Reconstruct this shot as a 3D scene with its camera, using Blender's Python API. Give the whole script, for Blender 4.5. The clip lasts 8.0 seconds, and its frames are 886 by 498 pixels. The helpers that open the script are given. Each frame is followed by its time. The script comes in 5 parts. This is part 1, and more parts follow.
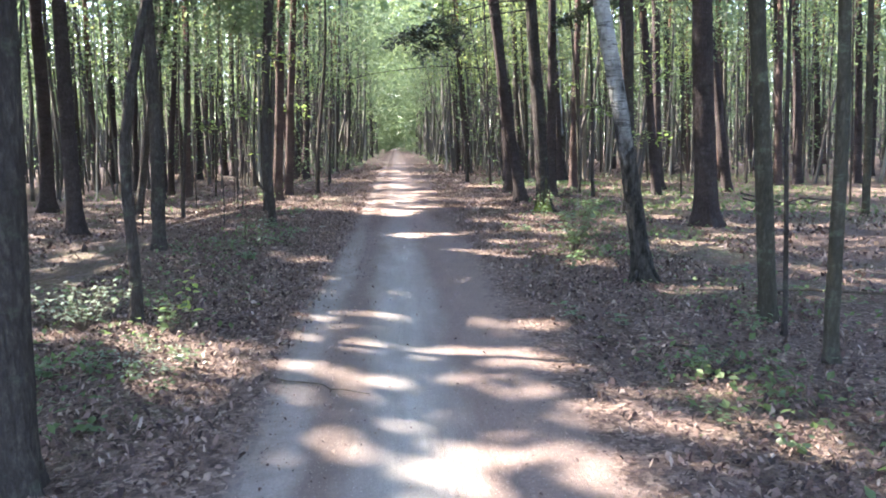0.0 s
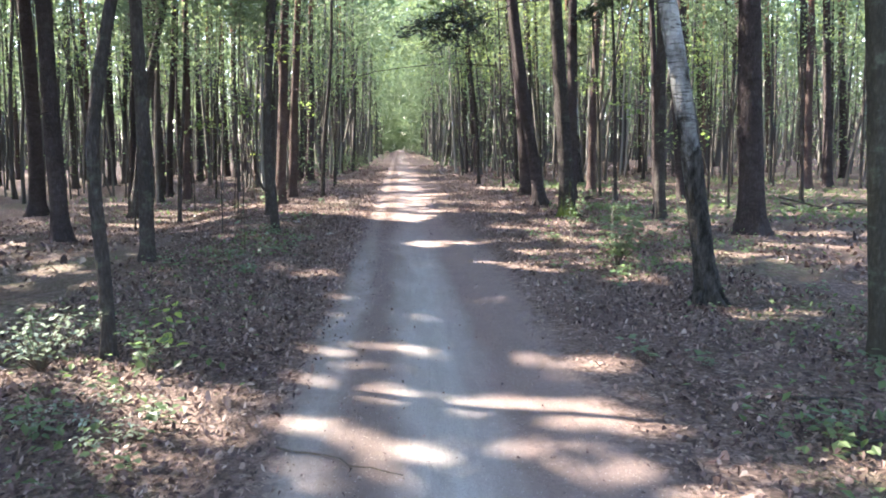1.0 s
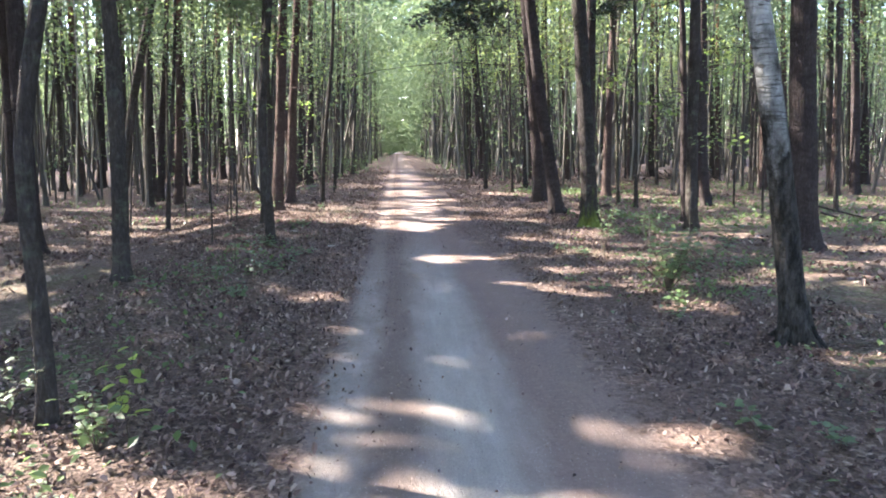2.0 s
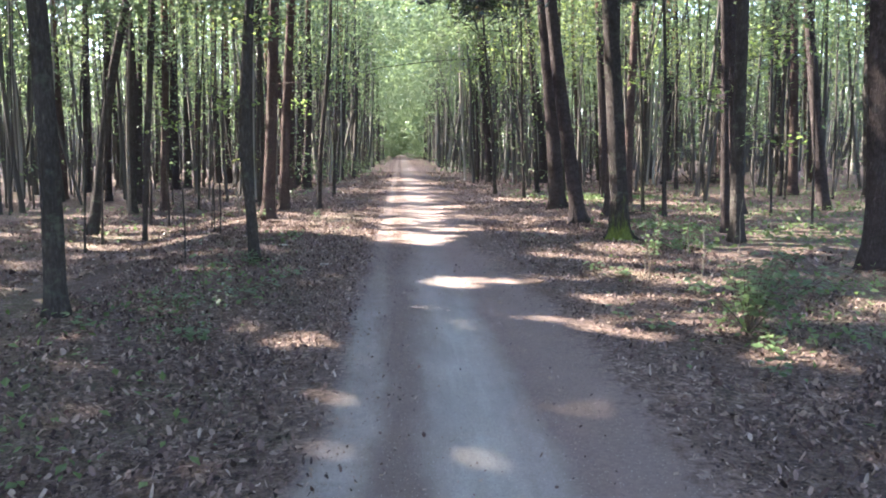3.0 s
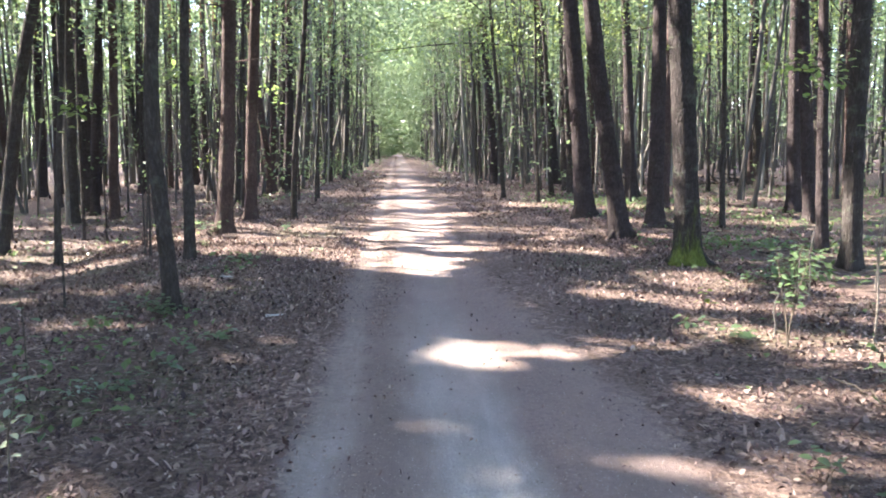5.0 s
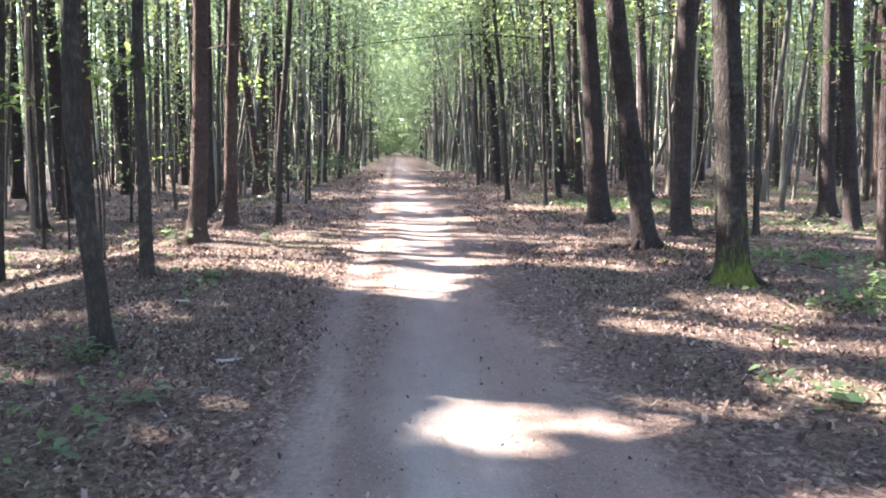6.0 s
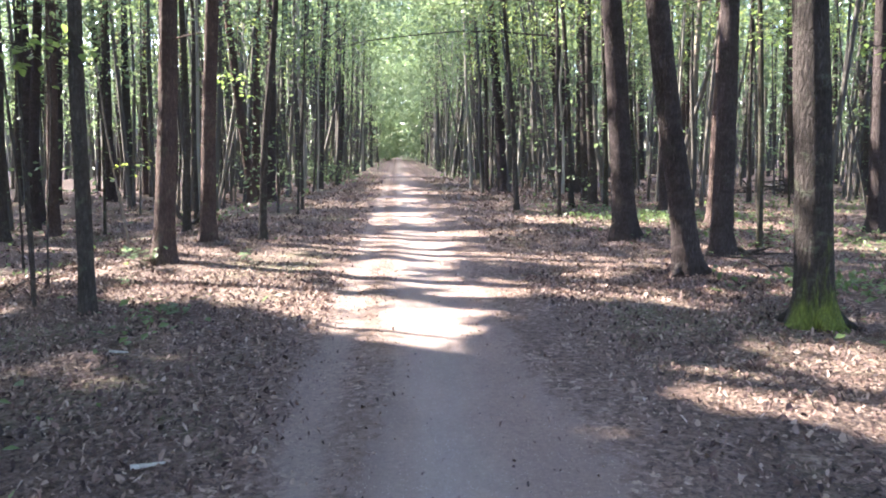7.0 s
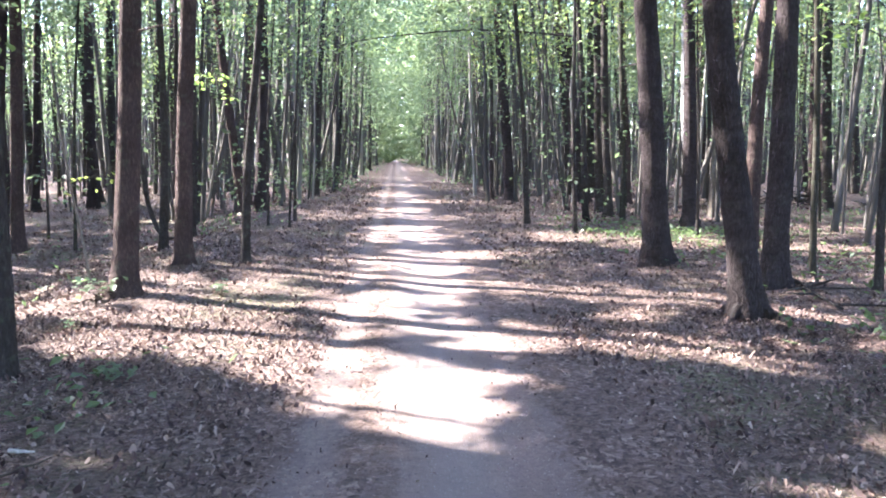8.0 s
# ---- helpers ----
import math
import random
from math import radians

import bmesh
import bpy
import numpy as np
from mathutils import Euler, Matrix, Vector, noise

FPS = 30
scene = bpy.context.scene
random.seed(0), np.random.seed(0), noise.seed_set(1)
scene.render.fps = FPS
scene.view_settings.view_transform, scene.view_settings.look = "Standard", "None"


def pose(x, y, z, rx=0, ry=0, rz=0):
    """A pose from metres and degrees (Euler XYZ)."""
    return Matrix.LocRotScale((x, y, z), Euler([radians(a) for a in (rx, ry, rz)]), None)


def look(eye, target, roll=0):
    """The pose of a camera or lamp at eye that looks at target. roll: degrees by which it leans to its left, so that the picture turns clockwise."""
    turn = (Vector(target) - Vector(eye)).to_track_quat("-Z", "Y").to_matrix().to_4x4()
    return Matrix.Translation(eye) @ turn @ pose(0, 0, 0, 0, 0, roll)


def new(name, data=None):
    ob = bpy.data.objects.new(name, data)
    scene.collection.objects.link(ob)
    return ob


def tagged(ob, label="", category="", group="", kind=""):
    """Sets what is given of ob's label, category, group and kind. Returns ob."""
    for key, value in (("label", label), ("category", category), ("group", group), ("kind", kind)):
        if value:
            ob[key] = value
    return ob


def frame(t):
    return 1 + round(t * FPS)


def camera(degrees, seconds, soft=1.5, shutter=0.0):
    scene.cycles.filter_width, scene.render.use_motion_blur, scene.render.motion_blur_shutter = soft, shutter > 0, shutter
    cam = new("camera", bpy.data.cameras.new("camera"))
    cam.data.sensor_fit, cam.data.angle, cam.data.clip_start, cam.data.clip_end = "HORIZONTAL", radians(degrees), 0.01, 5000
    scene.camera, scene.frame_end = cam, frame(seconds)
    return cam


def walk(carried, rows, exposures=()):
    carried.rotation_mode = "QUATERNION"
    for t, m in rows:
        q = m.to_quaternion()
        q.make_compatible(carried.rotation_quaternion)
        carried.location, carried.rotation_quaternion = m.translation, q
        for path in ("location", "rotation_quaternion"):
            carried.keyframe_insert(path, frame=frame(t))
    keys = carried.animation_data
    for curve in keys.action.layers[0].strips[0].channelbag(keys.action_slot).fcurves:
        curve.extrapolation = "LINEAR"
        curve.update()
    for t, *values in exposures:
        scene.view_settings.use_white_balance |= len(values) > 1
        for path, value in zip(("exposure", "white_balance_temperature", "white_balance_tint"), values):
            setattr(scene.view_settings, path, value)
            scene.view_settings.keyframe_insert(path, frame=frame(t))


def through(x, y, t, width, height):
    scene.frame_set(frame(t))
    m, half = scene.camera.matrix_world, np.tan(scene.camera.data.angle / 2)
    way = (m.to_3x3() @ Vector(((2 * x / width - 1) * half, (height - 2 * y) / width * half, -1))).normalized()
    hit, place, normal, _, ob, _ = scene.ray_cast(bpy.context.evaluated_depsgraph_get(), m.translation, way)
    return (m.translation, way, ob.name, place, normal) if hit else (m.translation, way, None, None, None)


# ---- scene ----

cam = camera(62.0, 8.0, soft=1.9)
PATH = [
    (0, (-0.083, -1.044, 1.642), (0.04, 0.932, 1.353), -0.4),
    (0.5, (-0.171, -0.407, 1.625), (-0.055, 1.568, 1.335), -0.3),
    (1, (-0.278, 0.213, 1.61), (-0.163, 2.189, 1.324), -0.3),
    (1.5, (-0.404, 0.896, 1.607), (-0.282, 2.872, 1.325), -0.1),
    (2, (-0.463, 1.555, 1.61), (-0.342, 3.532, 1.331), 0.0),
    (2.2, (-0.508, 1.877, 1.598), (-0.385, 3.854, 1.322), 0.1),
    (3.3, (-0.473, 3.858, 1.588), (-0.36, 5.837, 1.316), -0.0),
    (3.5, (-0.46, 4.209, 1.597), (-0.347, 6.187, 1.323), -0.0),
    (4, (-0.439, 5.067, 1.547), (-0.322, 7.046, 1.277), -0.1),
    (4.5, (-0.399, 5.901, 1.548), (-0.279, 7.878, 1.275), -0.2),
    (4.7, (-0.4, 6.253, 1.53), (-0.279, 8.23, 1.257), -0.2),
    (5.8, (-0.342, 7.883, 1.494), (-0.217, 9.86, 1.218), -0.1),
    (6, (-0.32, 8.198, 1.499), (-0.196, 10.175, 1.222), -0.2),
    (6.5, (-0.312, 8.977, 1.497), (-0.188, 10.955, 1.226), -0.0),
    (7, (-0.3, 9.811, 1.523), (-0.177, 11.79, 1.258), -0.0),
    (7.5, (-0.298, 10.595, 1.564), (-0.175, 12.575, 1.306), 0.1),
    (8, (-0.339, 11.32, 1.67), (-0.212, 13.299, 1.41), 0.4),
]
STOPS = 3.67
LIGHT = [(0, 0.11, 5900, 25), (0.5, 0.14, 5900, 25), (1, 0.1, 5900, 25), (1.5, 0.03, 5900, 25), (2, 0.04, 5900, 25), (3.5, 0.08, 5900, 25), (4.5, 0.17, 5900, 26), (6, 0.3, 5900, 26), (7, 0.22, 5850, 26), (7.5, 0.2, 5810, 26), (8, 0.38, 5480, 28)]
walk(cam, [(t, look(eye, target, roll)) for t, eye, target, roll in PATH], exposures=[(t, STOPS + more, kelvin, tint) for t, more, kelvin, tint in LIGHT])

# ---- sun and sky ----
SUN_ELEV, SUN_AZ = radians(40), math.atan2(0.42, -0.91)  # the sun stands to the left and a little ahead
SUN = Vector((math.cos(SUN_ELEV) * math.cos(SUN_AZ), math.cos(SUN_ELEV) * math.sin(SUN_AZ), math.sin(SUN_ELEV)))
world = bpy.data.worlds.new("sky")
scene.world = world
world.use_nodes = True
wn = world.node_tree
sky = wn.nodes.new("ShaderNodeTexSky")
sky.sky_type, sky.sun_disc = "NISHITA", False
sky.sun_elevation, sky.sun_rotation = SUN_ELEV, math.pi / 2 - SUN_AZ
wn.nodes["Background"].inputs["Strength"].default_value = 0.15
wn.links.new(sky.outputs[0], wn.nodes["Background"].inputs["Color"])
lamp = bpy.data.lights.new("sun", "SUN")
lamp.energy, lamp.angle, lamp.color = 4.4, radians(0.75), (1.0, 0.93, 0.69)
sun = new("sun", lamp)
sun.matrix_world = look(SUN * 60, (0, 0, 0))

# ---- materials ----


class Nodes:
    """A node material under construction."""

    def __init__(self, name):
        self.mat = bpy.data.materials.new(name)
        self.mat.use_nodes = True
        self.tree = self.mat.node_tree
        self.tree.nodes.clear()
        self.out = self.tree.nodes.new("ShaderNodeOutputMaterial")

    def add(self, kind, props=None, **ins):
        node = self.tree.nodes.new(kind)
        for k, v in (props or {}).items():
            setattr(node, k, v)
        for k, v in ins.items():
            key = int(k[1:]) if k[0] == "_" and k[1:].isdigit() else k.replace("_", " ")
            self.plug(v, node.inputs[key])
        return node

    def plug(self, v, socket):
        if isinstance(v, bpy.types.Node):
            v = v.outputs[0]
        if isinstance(v, bpy.types.NodeSocket):
            self.tree.links.new(v, socket)
        else:
            socket.default_value = v

    def math(self, op, a, b=0.0, clamp=False):
        return self.add("ShaderNodeMath", {"operation": op, "use_clamp": clamp}, _0=a, _1=b)

    def mix(self, fac, a, b, blend="MIX"):
        node = self.tree.nodes.new("ShaderNodeMix")
        node.data_type, node.blend_type = "RGBA", blend
        self.plug(fac, node.inputs[0])
        self.plug(a, node.inputs[6])
        self.plug(b, node.inputs[7])
        return node.outputs[2]

    def ramp(self, fac, *stops):
        node = self.add("ShaderNodeValToRGB", Fac=fac)
        els = node.color_ramp.elements
        while len(els) < len(stops):
            els.new(0.5)
        for el, (p, c) in zip(els, stops):
            el.position = p
            el.color = (c, c, c, 1) if isinstance(c, (int, float)) else (*c, 1)
        return node.outputs[0]

    def noise(self, vec, scale, detail=4.0, rough=0.55, dist=0.0):
        return self.add("ShaderNodeTexNoise", Vector=vec, Scale=scale, Detail=detail, Roughness=rough, Distortion=dist).outputs[0]

    def done(self, shader):
        self.plug(shader, self.out.inputs[0])
        return self.mat


def coords(n, stretch=(1, 1, 1), shift=True):
    """Object coordinates in metres, shifted by a chance amount for each object."""
    tc = n.add("ShaderNodeTexCoord")
    vec = tc.outputs["Object"]
    if shift:
        info = n.add("ShaderNodeObjectInfo")
        off = n.math("MULTIPLY", info.outputs["Random"], 37.0)
        vec = n.add("ShaderNodeVectorMath", {"operation": "ADD"}, _0=vec, _1=off).outputs[0]
    return n.add("ShaderNodeVectorMath", {"operation": "MULTIPLY"}, _0=vec, _1=stretch).outputs[0]


def bark(name, dark, light, rough_scale, band=0.0, moss=0.0, relief=0.03, warm_top=None, lichen=0.25):
    n = Nodes(name)
    up = coords(n, (1, 1, 0.28))
    flat = coords(n, (1, 1, 1.5))
    fiss = n.add("ShaderNodeTexVoronoi", {"feature": "DISTANCE_TO_EDGE"}, Vector=n.add("ShaderNodeVectorMath", {"operation": "ADD"}, _0=up, _1=n.mix(0.09, (0, 0, 0, 1), n.add("ShaderNodeTexNoise", Vector=up, Scale=11.0, Detail=4.0).outputs[1])).outputs[0], Scale=rough_scale)
    plate = n.ramp(n.math("ADD", fiss.outputs[0], n.math("MULTIPLY", n.math("SUBTRACT", n.noise(up, 30, 4, 0.7), 0.5), 0.35)), (0.0, 0.45), (0.3, 1.0))
    grain = n.noise(up, rough_scale * 1.6, 7, 0.72)
    broad = n.noise(flat, 1.6, 3)
    scale = n.noise(coords(n, (1, 1, 0.55)), 46, 5, 0.8)
    tone = n.math("MULTIPLY", n.math("MULTIPLY", plate, n.ramp(grain, (0.3, 0.1), (0.68, 1.0))), n.ramp(scale, (0.35, 0.35), (0.6, 1.0)))
    col = n.mix(tone, (*dark, 1), (*light, 1))
    col = n.mix(n.ramp(broad, (0.35, 0.0), (0.7, 0.75)), col, n.mix(0.6, col, (*[c * 0.5 for c in dark], 1)))
    if band:
        rings = n.noise(coords(n, (1.6, 1.6, 3.2)), 2.6, 5, 0.7, 0.6)
        col = n.mix(n.math("MULTIPLY", n.ramp(rings, (0.42, 0.0), (0.6, 1.0)), band), col, n.mix(0.75, col, (*[c * 0.45 for c in dark], 1)))
    if lichen:
        col = n.mix(n.math("MULTIPLY", n.ramp(n.noise(flat, 5.0, 5, 0.7), (0.55, 0.0), (0.72, 1.0)), lichen), col, (0.16, 0.19, 0.13, 1))
    z = n.add("ShaderNodeSeparateXYZ", Vector=n.add("ShaderNodeTexCoord").outputs["Object"]).outputs[2]
    if warm_top:
        col = n.mix(n.ramp(n.math("ADD", n.math("MULTIPLY", z, 0.05), n.math("MULTIPLY", broad, 0.3)), (0.42, 0.0), (0.75, 0.9)), col, (*warm_top, 1))
    if moss:
        streak = n.noise(coords(n, (1, 1, 0.22)), 9.0, 4, 0.6)
        grow = n.math("SUBTRACT", n.math("ADD", n.math("MULTIPLY", streak, 0.9), n.math("MULTIPLY", grain, 0.3)), n.math("MULTIPLY", z, 0.55))
        at = n.add("ShaderNodeSeparateXYZ", Vector=n.add("ShaderNodeTexCoord").outputs["Object"])
        side = n.math("SUBTRACT", n.math("MULTIPLY", at.outputs[1], -0.95), n.math("MULTIPLY", n.math("ADD", at.outputs[0], n.math("MULTIPLY", z, 0.076)), 0.3))
        side = n.ramp(n.math("ADD", side, n.math("MULTIPLY", n.math("SUBTRACT", streak, 0.5), 0.14)), (0.1, 0.03), (0.17, 1.0))
        col = n.mix(n.math("MULTIPLY", n.math("MULTIPLY", n.ramp(grow, (0.28, 0.0), (0.5, 0.9)), side), moss), col, n.mix(n.math("MULTIPLY", grain, plate), (0.06, 0.08, 0.02, 1), (0.25, 0.30, 0.055, 1)))
    bump = n.add("ShaderNodeBump", Strength=1.0, Distance=relief, Height=n.math("ADD", n.math("ADD", n.math("MULTIPLY", plate, 0.9), grain), n.math("MULTIPLY", scale, 0.6)))
    return n.done(n.add("ShaderNodeBsdfPrincipled", Base_Color=col, Roughness=0.92, Normal=bump, Specular_IOR_Level=0.08))


def woods_bark():
    n = Nodes("woods_bark")
    rnd = n.add("ShaderNodeNewGeometry").outputs["Random Per Island"]
    vec = coords(n, (1, 1, 0.3), shift=False)
    grain = n.noise(vec, 8, 5, 0.65)
    dark = n.ramp(rnd, (0.0, (0.055, 0.05, 0.047)), (0.45, (0.078, 0.072, 0.066)), (0.75, (0.1, 0.09, 0.08)), (0.88, (0.13, 0.122, 0.105)), (1.0, (0.34, 0.325, 0.28)))
    col = n.mix(grain, n.mix(0.4, dark, (0.035, 0.031, 0.03, 1)), n.mix(0.3, dark, (0.12, 0.116, 0.1, 1)))
    bump = n.add("ShaderNodeBump", Strength=0.6, Distance=0.02, Height=grain)
    return n.done(n.add("ShaderNodeBsdfPrincipled", Base_Color=col, Roughness=0.9, Normal=bump, Specular_IOR_Level=0.1))


def birch_bark():
    n = Nodes("birch_bark")
    vec = coords(n, (1, 1, 1))
    dash = n.noise(coords(n, (1.1, 1.1, 9.0)), 2.4, 6, 0.75, 0.5)
    grain = n.noise(vec, 26, 5, 0.6)
    white = n.mix(n.noise(coords(n, (3, 3, 14)), 3.0, 4), (0.19, 0.195, 0.195, 1), (0.42, 0.42, 0.41, 1))
    marks = n.ramp(dash, (0.53, 0.0), (0.62, 0.85))
    z = n.add("ShaderNodeSeparateXYZ", Vector=n.add("ShaderNodeTexCoord").outputs["Object"]).outputs[2]
    rough = n.math("ADD", n.math("MULTIPLY", n.noise(coords(n, (1, 1, 0.5)), 4.0, 6, 0.7), 2.2), n.math("MULTIPLY", z, -0.36))
    base = n.ramp(rough, (0.0, 0.0), (0.5, 1.0))
    old = n.mix(n.ramp(n.noise(coords(n, (1, 1, 0.3)), 15, 7, 0.75), (0.4, 0.0), (0.68, 1.0)), (0.012, 0.011, 0.01, 1), (0.075, 0.069, 0.062, 1))
    col = n.mix(base, n.mix(marks, white, (0.035, 0.03, 0.028, 1)), old)
    bump = n.add("ShaderNodeBump", Strength=1.0, Distance=0.035, Height=n.math("ADD", grain, n.math("MULTIPLY", n.noise(coords(n, (1, 1, 0.25)), 16, 5), base)))
    return n.done(n.add("ShaderNodeBsdfPrincipled", Base_Color=col, Roughness=0.85, Normal=bump, Specular_IOR_Level=0.1))


def leaf_mat(name, dark, light, through=0.45, gloss=0.35, island=True):
    n = Nodes(name)
    rnd = n.add("ShaderNodeNewGeometry").outputs["Random Per Island"] if island else n.add("ShaderNodeObjectInfo").outputs["Random"]
    col = n.mix(rnd, (*dark, 1), (*light, 1))
    broad = n.ramp(n.noise(n.add("ShaderNodeTexCoord").outputs["Object"], 0.45, 3, 0.6), (0.38, 0.0), (0.62, 1.0))
    col = n.mix(broad, n.mix(0.6, col, (*[c * 0.55 for c in dark], 1)), n.mix(0.35, col, (*[c * 1.25 for c in light], 1)))
    face = n.add("ShaderNodeBsdfPrincipled", Base_Color=col, Roughness=gloss)
    back = n.add("ShaderNodeBsdfTranslucent", Color=n.mix(0.5, col, (*[min(1, c * 1.85) for c in light], 1)))
    return n.done(n.add("ShaderNodeMixShader", Fac=through, _1=face, _2=back))


def litter_mat():
    n = Nodes("dead_leaf")
    rnd = n.add("ShaderNodeNewGeometry").outputs["Random Per Island"]
    col = n.ramp(rnd, (0.0, (0.016, 0.010, 0.010)), (0.28, (0.074, 0.044, 0.042)), (0.66, (0.2, 0.134, 0.11)), (0.93, (0.34, 0.252, 0.205)), (1.0, (0.42, 0.34, 0.28)))
    col = n.mix(n.noise(n.add("ShaderNodeTexCoord").outputs["Object"], 60, 3), n.mix(0.5, col, (0.05, 0.035, 0.03, 1)), col)
    face = n.add("ShaderNodeBsdfPrincipled", Base_Color=col, Roughness=0.75, Specular_IOR_Level=0.25)
    back = n.add("ShaderNodeBsdfTranslucent", Color=col)
    return n.done(n.add("ShaderNodeMixShader", Fac=0.15, _1=face, _2=back))


def floor_colour(n, vec):
    """Colour and relief of the trodden leaf litter."""
    cells = n.add("ShaderNodeTexVoronoi", Vector=n.mix(0.08, vec, n.add("ShaderNodeTexNoise", Vector=vec, Scale=20.0, Detail=4.0).outputs[1]), Scale=30.0)
    leafy = n.ramp(cells.outputs[1], (0.0, (0.014, 0.009, 0.009)), (0.4, (0.083, 0.055, 0.047)), (0.75, (0.218, 0.156, 0.124)), (1.0, (0.4, 0.32, 0.26)))
    soil = n.mix(n.ramp(n.noise(vec, 34, 5, 0.75), (0.35, 0.0), (0.65, 1.0)), (0.018, 0.012, 0.010, 1), (0.15, 0.103, 0.082, 1))
    col = n.mix(n.math("MULTIPLY", n.ramp(n.noise(vec, 1.1, 4), (0.35, 0.3), (0.6, 0.9)), n.ramp(n.noise(vec, 26, 5, 0.7), (0.35, 0.25), (0.6, 1.0))), soil, leafy)
    return col, n.math("ADD", cells.outputs[0], n.noise(vec, 45, 4, 0.7))


def ground_mat():
    n = Nodes("forest_floor")
    vec = coords(n, shift=False)
    col, relief = floor_colour(n, vec)
    green = n.ramp(n.noise(vec, 0.35, 5, 0.65), (0.5, 0.0), (0.66, 0.55))
    col = n.mix(n.math("MULTIPLY", green, n.ramp(n.noise(vec, 14, 4), (0.4, 0.0), (0.6, 1.0))), col, (0.10, 0.13, 0.05, 1))
    bump = n.add("ShaderNodeBump", Strength=1.0, Distance=0.03, Height=relief)
    return n.done(n.add("ShaderNodeBsdfPrincipled", Base_Color=col, Roughness=0.9, Normal=bump, Specular_IOR_Level=0.2))


def road_mat():
    n = Nodes("packed_earth")
    vec = coords(n, shift=False)
    x = n.add("ShaderNodeSeparateXYZ", Vector=vec)
    long = coords(n, (1.0, 0.10, 1.0), shift=False)
    wob = n.math("MULTIPLY", n.math("SUBTRACT", n.noise(coords(n, (1, 0.35, 1), shift=False), 1.6, 5, 0.65), 0.5), 0.55)
    xs = n.math("ADD", x.outputs[0], wob)

    def track(at, half):
        return n.ramp(n.math("DIVIDE", n.math("ABSOLUTE", n.math("SUBTRACT", xs, at)), half), (0.3, 1.0), (1.0, 0.0))

    pale = n.math("MAXIMUM", track(-0.04, 0.42), n.math("MAXIMUM", n.math("MULTIPLY", track(-0.80, 0.24), 0.75), n.math("MULTIPLY", track(0.75, 0.45), 0.06)))
    pale = n.math("MULTIPLY", pale, n.ramp(n.noise(long, 5.0, 5, 0.6), (0.25, 0.5), (0.6, 1.0)))
    pale = n.math("MULTIPLY", pale, n.ramp(n.math("MULTIPLY", x.outputs[1], 0.04), (0.38, 1.0), (0.56, 0.22)))
    sand = n.mix(n.noise(vec, 70, 4, 0.7), (0.16, 0.145, 0.131, 1), (0.42, 0.385, 0.345, 1))
    earth = n.mix(n.noise(vec, 34, 6, 0.75), (0.064, 0.044, 0.038, 1), (0.262, 0.19, 0.162, 1))
    col = n.mix(pale, earth, sand)
    col = n.mix(n.math("MULTIPLY", track(-0.50, 0.2), 0.55), col, n.mix(n.noise(vec, 40, 5, 0.75), (0.05, 0.038, 0.033, 1), (0.2, 0.155, 0.13, 1)))
    specks = n.noise(vec, 110, 3, 0.8)
    col = n.mix(n.ramp(specks, (0.6, 0.0), (0.7, 0.7)), col, (0.06, 0.047, 0.04, 1))
    stain = n.ramp(n.noise(coords(n, (1, 0.5, 1), shift=False), 2.2, 5, 0.65), (0.38, 0.5), (0.62, 0.0))
    col = n.mix(stain, col, n.mix(0.5, col, (0.09, 0.073, 0.063, 1)))
    grit = n.add("ShaderNodeTexVoronoi", Vector=vec, Scale=55.0)
    col = n.mix(n.math("MULTIPLY", n.ramp(grit.outputs[0], (0.12, 1.0), (0.22, 0.0)), n.ramp(grit.outputs[1], (0.4, 0.0), (0.5, 0.75))), col, n.mix(grit.outputs[1], (0.11, 0.085, 0.07, 1), (0.5, 0.46, 0.42, 1)))
    wild, relief = floor_colour(n, vec)
    ragged = n.math("ADD", n.math("ABSOLUTE", n.math("SUBTRACT", xs, 0.1)), n.math("MULTIPLY", n.math("SUBTRACT", n.noise(vec, 7, 5, 0.7), 0.5), 0.7))
    late = n.math("MULTIPLY", n.ramp(n.math("MULTIPLY", x.outputs[1], 0.04), (0.42, 0.0), (0.6, 1.0)), 0.36)
    edge = n.ramp(n.math("ADD", ragged, late), (0.78, 0.0), (1.25, 1.0))
    edge = n.math("MULTIPLY", edge, n.math("SUBTRACT", 1.0, n.math("MULTIPLY", track(-0.80, 0.24), 0.7)))
    col = n.mix(edge, col, wild)
    bump = n.add("ShaderNodeBump", Strength=0.8, Distance=0.014, Height=n.math("ADD", n.math("ADD", n.noise(vec, 50, 5, 0.7), n.math("MULTIPLY", n.noise(long, 9, 4), 1.5)), n.math("MULTIPLY", edge, relief)))
    return n.done(n.add("ShaderNodeBsdfPrincipled", Base_Color=col, Roughness=0.92, Normal=bump, Specular_IOR_Level=0.2))


PINE = bark("pine_bark", (0.035, 0.028, 0.028), (0.124, 0.099, 0.096), 30, band=0.45, warm_top=(0.30, 0.16, 0.085), lichen=0.12)
REDPINE = bark("red_pine_bark", (0.054, 0.039, 0.036), (0.175, 0.124, 0.108), 28, band=0.2, warm_top=(0.38, 0.19, 0.095))
DARK = bark("dark_bark", (0.035, 0.03, 0.028), (0.13, 0.113, 0.1), 24, band=0.2, lichen=0.3)
SMOOTH = bark("smooth_bark", (0.032, 0.029, 0.023), (0.098, 0.091, 0.07), 26, relief=0.006, lichen=0.4)
MOSSY = bark("mossy_bark", (0.028, 0.024, 0.023), (0.11, 0.093, 0.087), 30, band=0.3, moss=0.9, lichen=0.4)
